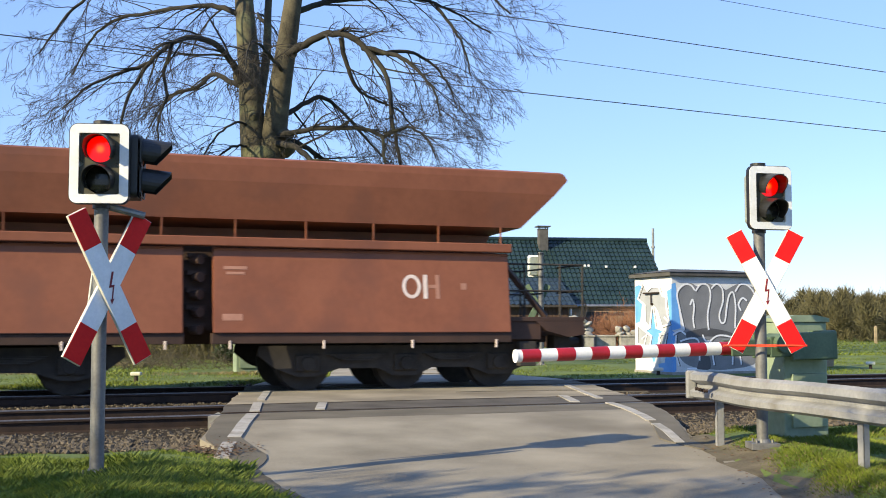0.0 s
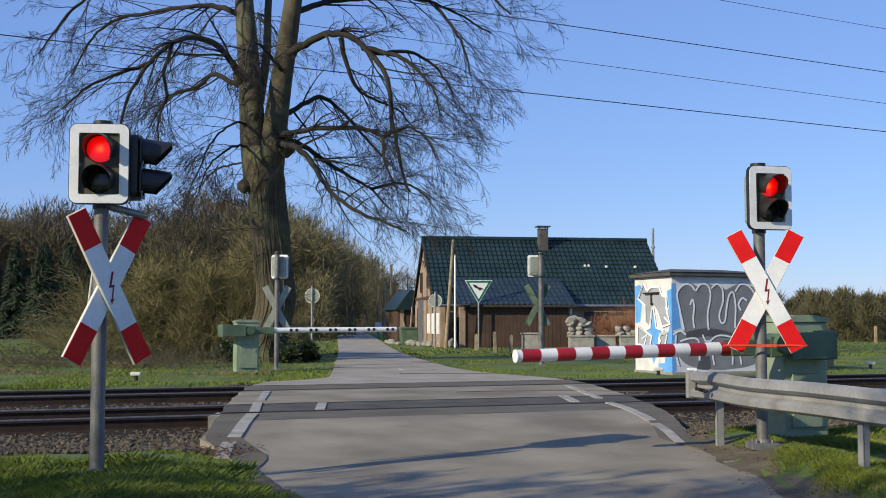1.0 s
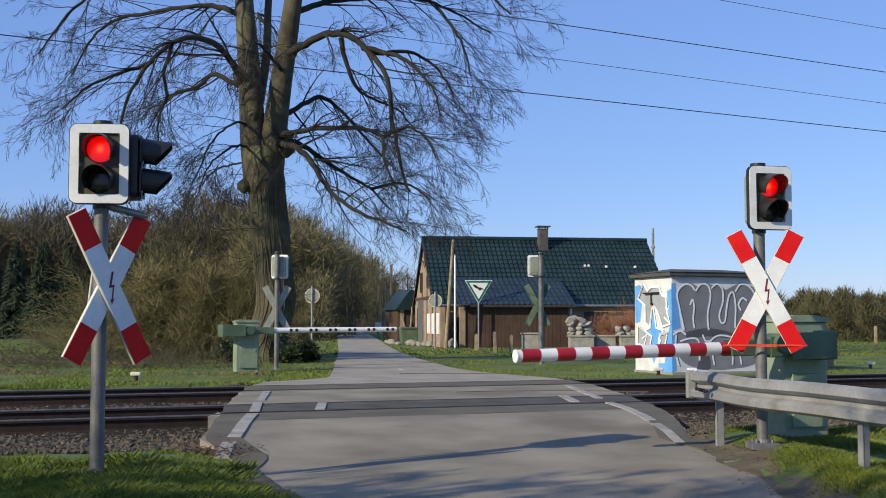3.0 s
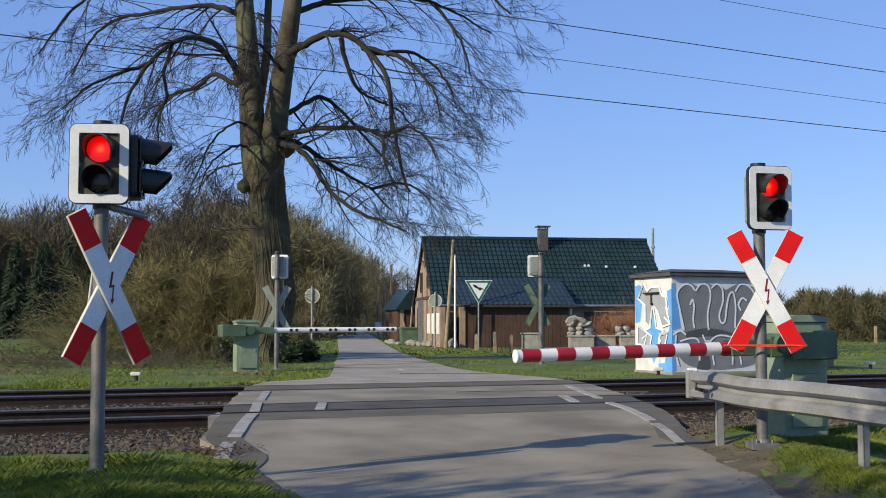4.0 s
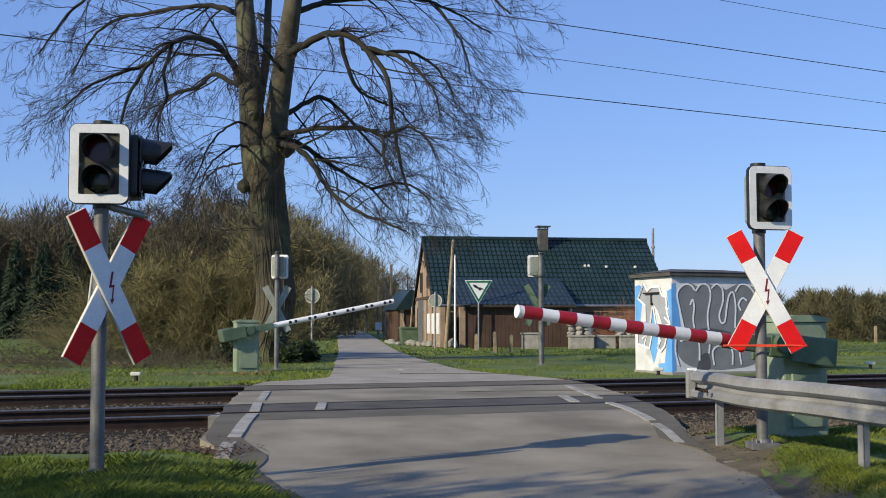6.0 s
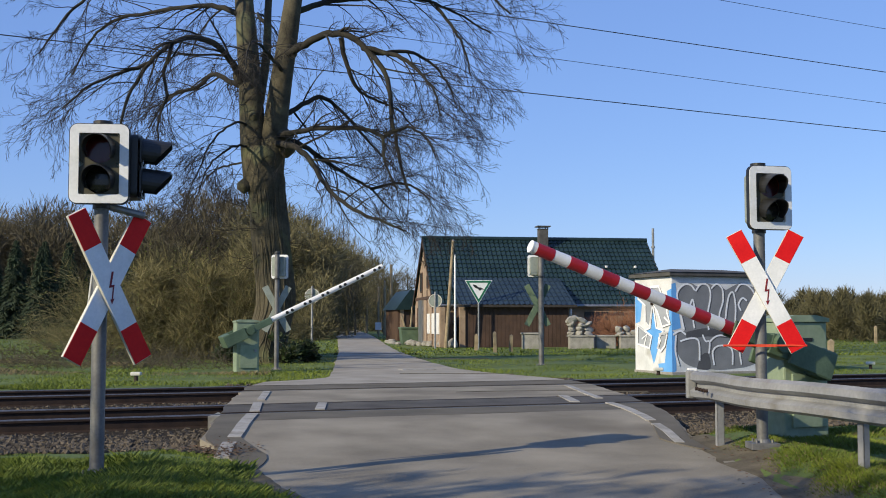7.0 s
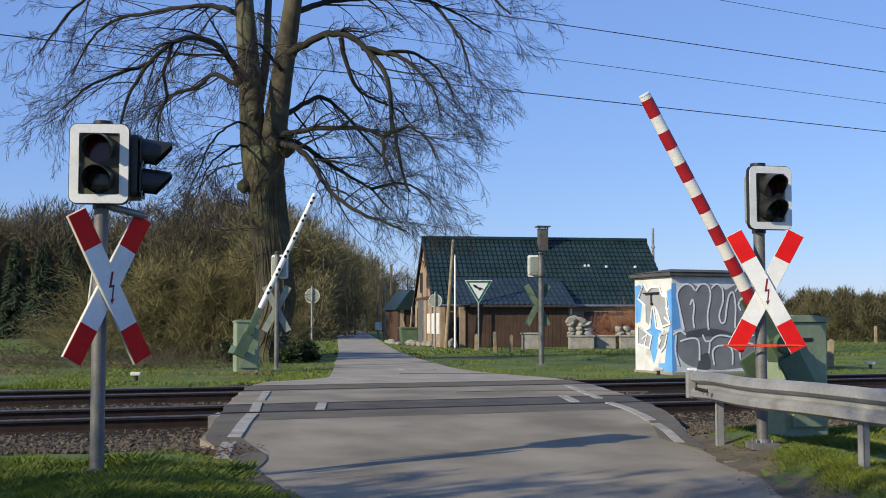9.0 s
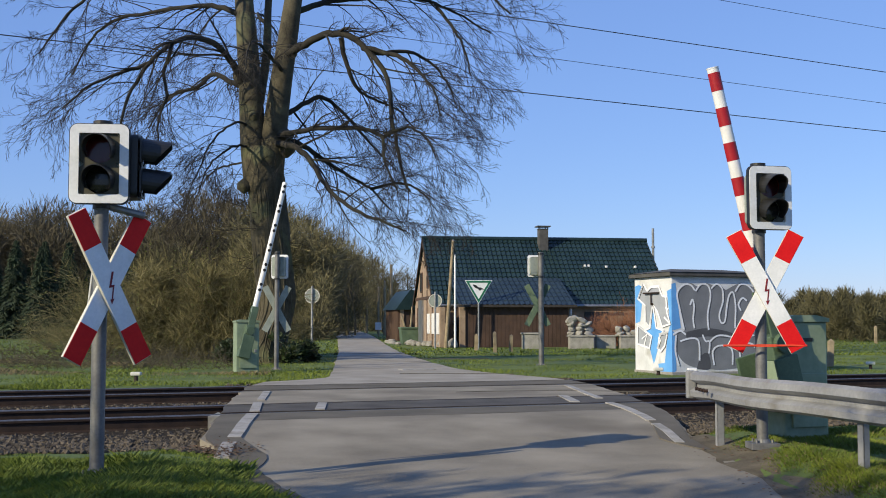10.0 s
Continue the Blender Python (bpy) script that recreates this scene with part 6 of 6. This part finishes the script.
def woods():
    rng = random.Random(21)
    kinds = [bare_mesh(rng, 10, 0.16, 2, 11, -0.02) for _ in range(5)]
    spots = []
    for _ in range(60):
        f = rng.uniform(-0.41, -0.075)
        y = rng.uniform(90, 118) if f < -0.24 else rng.uniform(97, 122)
        fade = min(1.0, 0.72 + max(0, -f - 0.07) * 4)
        spots.append((f * y, y, -0.2, (1.05 + 0.094 * y) / 9.6 * rng.uniform(0.62, 0.97) * fade, rng.random() * 6.3, rng.randrange(5)))
    for _ in range(34):
        y = rng.uniform(128, 200)
        f = rng.uniform(-0.13, -0.02)
        spots.append((f * y, y, -0.2, rng.uniform(0.75, 1.0) * (y / 150), rng.random() * 6.3, rng.randrange(5)))
    scatter("far_woods", kinds, spots, M_WOODSD, "brown bare woods along the field edge", "woods")
    # close twig canopies that fill the woods
    full = [twig_mass(rng, 10, 2500, 12, 0.05, 0.75, 0.019) for _ in range(4)]
    spots = []
    for _ in range(64):
        f = rng.uniform(-0.40, -0.165)
        y = rng.uniform(94, 116)
        top = 0.108 if f < -0.22 else 0.118
        spots.append((f * y, y, -0.2, (1.05 + top * y) / 9.6 * rng.uniform(0.68, 1.0), rng.random() * 6.3, rng.randrange(4)))
    scatter("woods_canopy", full, spots, M_WOODSD, "grey-brown twig canopy of the bare woods", "woods")
    spots = []
    for _ in range(34):
        f = rng.uniform(-0.150, -0.094)
        y = rng.uniform(74, 96)
        top = 0.118 + (-f - 0.13) * 0.8
        spots.append((f * y - 0.6, y, -0.2, (1.05 + max(0.06, top) * y) / 9.6 * rng.uniform(0.55, 0.95), rng.random() * 6.3, rng.randrange(4)))
    for _ in range(8):
        f = rng.uniform(-0.108, -0.082)
        y = rng.uniform(104, 124)
        spots.append((f * y, y, -0.2, (1.05 + 0.082 * y) / 9.6 * rng.uniform(0.75, 1.0), rng.random() * 6.3, rng.randrange(4)))
    for _ in range(22):
        f = rng.uniform(-0.10, -0.03)
        y = rng.uniform(140, 190)
        spots.append((f * y, y, -0.2, (1.05 + (0.045 + (-f - 0.03) * 0.5) * y) / 9.6 * rng.uniform(0.6, 1.0), rng.random() * 6.3, rng.randrange(4)))
    scatter("woods_canopy", full, spots, M_WOODS, "olive-brown twig canopy of the bare woods", "woods")
    low = [twig_mass(rng, 4, 2600, 10, 0.02, 0.42, 0.008) for _ in range(3)]
    spots = []
    for _ in range(26):
        y = rng.uniform(34.5, 39)
        f = rng.uniform(-0.26, -0.172)
        spots.append((f * y, y, -0.15, rng.uniform(0.5, 0.85), rng.random() * 6.3, rng.randrange(3)))
    scatter("thicket", low, spots, M_SHRUB, "tangled olive-brown thicket behind the old tree", "thicket")
    # dark spruces added as shade between the trunks and as the lane's dark background
    dark = Sticks()
    dv, df = spruce_mesh(rng, 7.5, 15, 8, 3)
    dark.v, dark.f = dv, df
    spots = []
    for _ in range(60):
        y = rng.uniform(112, 135)
        f = rng.uniform(-0.42, -0.15)
        spots.append((f * y, y, -0.2, (1.05 + 0.082 * y) / 7.5 * rng.uniform(0.6, 0.92) * min(1, 0.6 + max(0, -f - 0.05) * 6), rng.random() * 6.3, 0))
    for _ in range(80):
        y = rng.uniform(165, 215)
        spots.append((rng.uniform(-0.14, -0.015) * y, y, -0.2, rng.uniform(0.75, 1.1), rng.random() * 6.3, 0))
    scatter("shade_conifers", [dark], spots, M_NEEDLE, "dark conifers added as the shade behind the bare trees", "woods")
    shrub_kinds = []
    for _ in range(3):
        st = Sticks()
        for k in range(34):
            a = rng.random() * 2 * math.pi
            d = Vector((math.cos(a) * rng.uniform(0.3, 1.0), math.sin(a) * rng.uniform(0.3, 1.0), 1))
            grow(st, st, Vector((rng.gauss(0, 0.25), rng.gauss(0, 0.25), 0)), d, rng.uniform(2.0, 3.6), 0.028, 2, rng, 0.13, {2: 7, 1: 5}, 0.55)
        shrub_kinds.append(st)
    return shrub_kinds


SHRUBS = woods()


def shade_tree():
    """Unseen bare trees beside the lane behind the viewer; their shade reaches the near verge and also stands in for
    the view's darker corners.
    """
    rng = random.Random(61)
    for x, y, h in ((-7.6, -0.4, 6.8), (-10.4, 1.0, 6.2), (-5.6, -1.6, 7.4)):
        e = root("verge_tree", pose(x, y, -0.1), "unseen bare roadside tree casting dappled shade on the lane", "tree", "roadside trees")
        st = bare_mesh(rng, h, 0.17, 3, 20, -0.02, 0.42)
        tm = twig_mass(rng, h, 1500, 9, 0.45, 0.5, 0.012)
        st.f += [tuple(i + len(st.v) for i in f) for f in tm.f]
        st.v += tm.v
        st.done("crown", M_TWIG, e, "bare branching crown")


shade_tree()


def ivy_bush():
    rng = random.Random(52)
    for x, y, h in ((-4.35, 32.0, 1.05), (-3.8, 32.5, 0.75), (-5.9, 32.2, 0.8)):
        e = root("ivy_bush", pose(x, y, -0.1, 0, 0, rng.uniform(0, 360)), "low dark green ivy bush at the foot of the old tree", "bush", "bushes at the old tree")
        tm = twig_mass(rng, h, 1700, 9, 0.12, 0.12, 0.014)
        tagged(raw("leaf_cover", [(a * 1.5, b * 1.5, c * 0.85) for a, b, c in tm.v], tm.f, M_IVY, e, "dark green ivy leaves"), kind="stuff")
        st = Sticks()
        for k in range(14):
            a = rng.random() * 6.283
            grow(st, st, Vector((0, 0, 0)), Vector((math.cos(a), math.sin(a), rng.uniform(0.5, 1.4))), h * 0.75, 0.016, 1, rng, 0.05, {1: 4}, 0.6)
        st.done("stem", M_TWIG, e, "thin woody stems")


ivy_bush()


def shrubs():
    rng = random.Random(8)
    protos = []
    for k, st in enumerate(SHRUBS):
        e = root("shrub", pose(0, 0, 0), "bare olive-brown shrub with arching twigs", "shrub", "shrubs beside the old tree")
        tagged(st.done("crown", M_SHRUB, e), kind="stuff")
        lv = raw("leaf_cover", *blades([(p[0], p[1], p[2]) for p in random.Random(k).sample(st.v, 700)], rng, 0.05, 0.03, 0.8), M_LEAF, e, "sparse young leaves")
        tagged(lv, kind="stuff")
        protos.append(e)
    spots = [(-7.2, 36.0, 1.0), (-8.4, 37.0, 1.1), (-7.6, 37.4, 0.9), (-9.6, 37.6, 1.05), (-10.6, 40, 0.7), (-9.0, 39, 0.8), (-10.4, 41, 0.8), (-12.5, 43, 0.6),
             (-10.4, 46, 0.8), (-14.5, 46, 0.5), (-17, 50, 0.5),
             (-6.1, 34.8, 0.8), (-8.8, 35.5, 0.75), (-11.0, 37.0, 0.7)]
    for i, (x, y, s) in enumerate(spots):
        m = pose(x, y, -0.1, 0, 0, rng.uniform(0, 360)) @ Matrix.Diagonal((s, s, s, 1))
        if i < 3:
            e = protos[i]
            e.matrix_basis = m
        else:
            e = copy_thing(protos[i % 3], m)
            e.scale = (s, s, s)


def blades(points, rng, size, width, flat):
    """Small two-sided leaf or blade faces at points."""
    vs, fs = [], []
    for p in points:
        a = rng.random() * 6.283
        d = Vector((math.cos(a), math.sin(a), rng.uniform(-1, 1) * flat)) * size * rng.uniform(0.6, 1.4)
        w = Vector((-math.sin(a), math.cos(a), rng.uniform(-0.5, 0.5))) * width
        b = len(vs)
        q = Vector(p)
        vs += [tuple(q), tuple(q + d * 0.5 + w), tuple(q + d), tuple(q + d * 0.5 - w)]
        fs.append((b, b + 1, b + 2, b + 3))
    return vs, fs


shrubs()


def spruces():
    rng = random.Random(14)
    protos = []
    for k in range(2):
        e = root("spruce", pose(0, 0, 0), "dark green spruce at the edge of the woods", "tree", "spruces at the edge of the woods")
        vs, fs = spruce_mesh(rng, 7.5, 30, 16)
        raw("crown", vs, fs, M_NEEDLE, e, "dark drooping needle branches")
        bm = B()
        cyl(bm, (0, 0, -0.3), (0, 0, 6.5), 0.14, 0.03, n=8)
        part("trunk", bm, M_BARK, e)
        protos.append(e)
    spots = [(-31.5, 85, 1.0), (-29.3, 84, 0.92), (-27.6, 85, 0.98), (-33.5, 86, 0.9), (-30.4, 88, 1.02), (-26.2, 86, 0.85), (-35, 84, 0.85), (-36.6, 92, 1.36), (-38.5, 96, 1.4), (-39.5, 100, 1.3),
             (-34.8, 98, 1.0), (-24.0, 88, 0.9), (-22.8, 90, 0.75)]
    for i, (x, y, s) in enumerate(spots):
        m = pose(x, y, -0.1, 0, 0, rng.uniform(0, 360)) @ Matrix.Diagonal((s, s, s, 1))
        if i < 2:
            protos[i].matrix_basis = m
        else:
            copy_thing(protos[i % 2], m).scale = (s, s, s)


spruces()


def hedges():
    rng = random.Random(31)
    st = Sticks()
    for k in range(14):
        a = rng.random() * 6.283
        d = Vector((math.cos(a) * rng.uniform(0.3, 1.1), math.sin(a) * rng.uniform(0.3, 1.1), 1))
        grow(st, st, Vector((rng.gauss(0, 0.4), rng.gauss(0, 0.3), 0)), d, rng.uniform(2.2, 4.0), 0.04, 2, rng, 0.06, {2: 5, 1: 4}, 0.6, 0.02, True)
    spots = []
    for k in range(22):
        y = rng.uniform(70, 105)
        f = rng.uniform(0.285, 0.42)
        spots.append((f * y, y, -0.1, rng.uniform(0.6, 0.85) * (y / 85), rng.random() * 6.3, 0))
    for k in range(16):
        y = rng.uniform(75, 110)
        f = rng.uniform(0.15, 0.29)
        spots.append((f * y, y, -0.1, rng.uniform(0.5, 0.7), rng.random() * 6.3, 0))
    fill = [twig_mass(rng, 4, 1100, 8, 0.02, 0.7, 0.024) for _ in range(2)]
    more = [(rng.uniform(0.285, 0.42) * y, y, -0.1, rng.uniform(0.62, 0.98) * (y / 88), rng.random() * 6.3, rng.randrange(2)) for y in [rng.uniform(70, 105) for _ in range(60)]]
    scatter("hedge_canopy", fill, more, M_HEDGE, "fine brown twigs of the far hedge", "hedge")
    scatter("hedge", [st], spots, M_HEDGE, "brown bare hedge along the far field", "hedge")
    e = root("copper_bush", pose(8.4, 54.5, 0.0) @ Matrix.Diagonal((1.2, 1.2, 1.3, 1)), "rounded reddish-brown bush in front of the farmhouse", "bush")
    b = Sticks()
    for k in range(70):
        a = rng.random() * 6.283
        d = Vector((math.cos(a), math.sin(a), rng.uniform(0.3, 1.6)))
        grow(b, b, Vector((rng.gauss(0, 0.2), rng.gauss(0, 0.2), 0)), d, rng.uniform(1.0, 1.6), 0.02, 2, rng, 0.0, {2: 7, 1: 6}, 0.6)
    tagged(b.done("crown", M_REDBUSH, e), kind="stuff")
    # dry bramble and brush left of the far barrier
    br = Sticks()
    for k in range(420):
        f = rng.uniform(-0.42, -0.165)
        y = rng.uniform(27, 36)
        a = rng.random() * 6.283
        d = Vector((math.cos(a), math.sin(a), rng.uniform(0.4, 1.4)))
        grow(br, br, Vector((f * y, y, -0.1)), d, rng.uniform(0.35, 0.95), 0.010, 1, rng, 0.2, {1: 5}, 0.7)
    tagged(br.done("brush", M_WOODSD), "low bare bramble and brush at the field edge", "brush", kind="stuff")


hedges()


# ---- grass ----
def grass(name, material, count, pick, h0, h1, width, label, seed, bend=0.5):
    rng = random.Random(seed)
    vs, fs = [], []
    tries = 0
    while len(fs) < count and tries < count * 6:
        tries += 1
        x, y, k = pick(rng)
        if k <= 0 or in_road(x, y, 0.0):
            continue
        s, v = to_sv((x, y))
        edge = 10.35 + 0.45 * noise.noise((s * 0.9, 2, 0)) + (0.7 if s > 3 else 0) + (0.4 if -0.6 < s - edge_s(LS, v) < 0 else 0)
        if edge < v < 20.3 + 0.3 * noise.noise((s * 0.8, 7, 0)):
            continue
        z = ground_z(x, y) - 0.01
        h = rng.uniform(h0, h1) * k
        a = rng.random() * 6.283
        w = width * rng.uniform(0.6, 1.3)
        bx, by = math.cos(a) * h * bend * rng.random(), math.sin(a) * h * bend * rng.random()
        c, sn = -math.sin(a) * w, math.cos(a) * w
        b = len(vs)
        vs += [(x - c, y - sn, z), (x + c, y + sn, z), (x + c * 0.7 + bx * 0.4, y + sn * 0.7 + by * 0.4, z + h * 0.6), (x + bx, y + by, z + h)]
        fs.append((b, b + 1, b + 2))
        fs.append((b, b + 2, b + 3))
    ob = raw(name, vs, fs, material)
    return tagged(ob, label, "grass", kind="stuff")


def tuft(x, y, f=0.8):
    return 0.55 + 0.9 * max(-0.4, noise.noise((x * f, y * f, 9)))


def near_left(r):
    y = 6.9 + 4.2 * r.random() ** 1.3
    x = -0.9 - (y * 0.41 - 0.5) * r.random()
    v = to_sv((x, y))[1]
    return x, y, tuft(x, y, 1.6) * min(1.0, max(0.3, (10.5 - v) * 0.8))


def near_right(r):
    y = r.uniform(6.6, 12.3)
    x = 2.3 + r.random() * (y * 0.42 - 2.2)
    d = x - 2.55
    return x, y, tuft(x, y, 1.5) * min(1.0, 0.25 + d * 0.8) if r.random() < 0.45 + d * 1.6 else 0


def far_verge(r):
    y = 19.5 + 42 * r.random() ** 1.7
    x = r.uniform(-0.42, 0.42) * y
    return x, y, tuft(x, y, 0.5) * (1.25 if x < 0 and y < 32 else 1.0 if x < 0 or y < 45 else 0.7)


def far_field(r):
    y = 40 + 60 * r.random() ** 1.3
    x = r.uniform(-0.42, 0.42) * y
    return x, y, 0.8 if not (-3 < x < 12 and y > 53) else 0


def dry_patch(r):
    y = r.uniform(24.5, 35)
    x = -y * r.uniform(0.15, 0.42)
    return x, y, max(0, noise.noise((x * 0.25, y * 0.35, 3)) + 0.25) * 1.6


grass("verge_grass", M_GRASS, 130000, near_left, 0.04, 0.15, 0.004, "lush green grass on the near verge", 1, 1.3)
grass("verge_grass", M_GRASS, 120000, near_right, 0.03, 0.11, 0.004, "patchy green grass beside the guard rail", 2, 1.4)
grass("verge_grass", M_DRY, 16000, near_right, 0.03, 0.11, 0.004, "dry yellow grass stalks beside the guard rail", 5)
grass("meadow_grass", M_GRASS, 230000, far_verge, 0.025, 0.085, 0.007, "green spring grass beyond the tracks", 3, 1.5)
grass("field_grass", M_GRASS, 60000, far_field, 0.04, 0.10, 0.035, "green field grass in the distance", 4, 1.8)
grass("dry_grass", M_DRY, 22000, dry_patch, 0.04, 0.15, 0.007, "dry straw-coloured grass at the field edge", 6, 1.5)


def litter():
    rng = random.Random(77)
    pts = []
    for k in range(420):
        x, y = -1.98 + rng.gauss(0, 0.16), 10.35 + rng.gauss(0, 0.22)
        pts.append((x, y, (road_z(to_sv((x, y))[1]) + 0.016 if in_road(x, y) else ground_z(x, y) + 0.03) + rng.random() * 0.03))
    for k in range(260):
        y = rng.uniform(7.5, 12)
        x = 2.72 + rng.gauss(0, 0.2)
        pts.append((x, y, (road_z(to_sv((x, y))[1]) + 0.014 if in_road(x, y) else ground_z(x, y) + 0.02)))
    vs, fs = blades(pts, rng, 0.035, 0.010, 0.25)
    tagged(raw("leaf_litter", vs, fs, M_DEADLEAF), "dry brown leaf litter at the road edge", "leaf litter", kind="stuff")


litter()


# ---- what moves ----
def motions():
    start, speed = 2.66, -21.15
    base = Matrix.Translation(uv(0, FAR_V)) @ TURN
    walk(WAGON, [(t, base @ Matrix.Translation((start + speed * t, 0, 0))) for t in (0, 10)])
    lift = [(0, -1.35, 0.4), (4.0, -1.35, 0.4), (4.4, -1.1, 0.8), (4.7, -0.4, 1.9), (5.0, 0.76, 3.3), (5.5, 3.16, 6.5), (6.0, 6.9, 11.4), (6.4, 11.3, 16.5), (6.8, 16.6, 22.4), (7.0, 19.26, 25.7),
            (7.5, 27.3, 35.0), (8.0, 38.0, 45.4), (8.5, 48.3, 55.4), (9.0, 58.9, 64.6), (9.5, 68.0, 72.0), (10.0, 76.0, 76.9)]
    walk(BOOMS[0], [(t, pose(-0.42, 0, 0.885, 0, a, 0)) for t, a, b in lift])
    walk(BOOMS[1], [(t, pose(0, 0, 0.94, 0, -b, 0)) for t, a, b in lift])
    for burner, m in LAMPS:
        back = m @ Matrix.Translation((0, 0.09, 0))
        walk(burner, [(0, m), (5.03, m), (5.17, back), (10, back)])
    wheel_turn = speed / 0.42
    for w, x in WHEELS:
        rows = [(i / 30, pose(x, 0, 0.42) @ Matrix.Rotation(wheel_turn * i / 30, 4, "Y")) for i in range(0, 19)]
        end = pose(x, 0, 0.42) @ Matrix.Rotation(wheel_turn * 0.6, 4, "Y")
        walk(w, rows + [(10, end)])


motions()
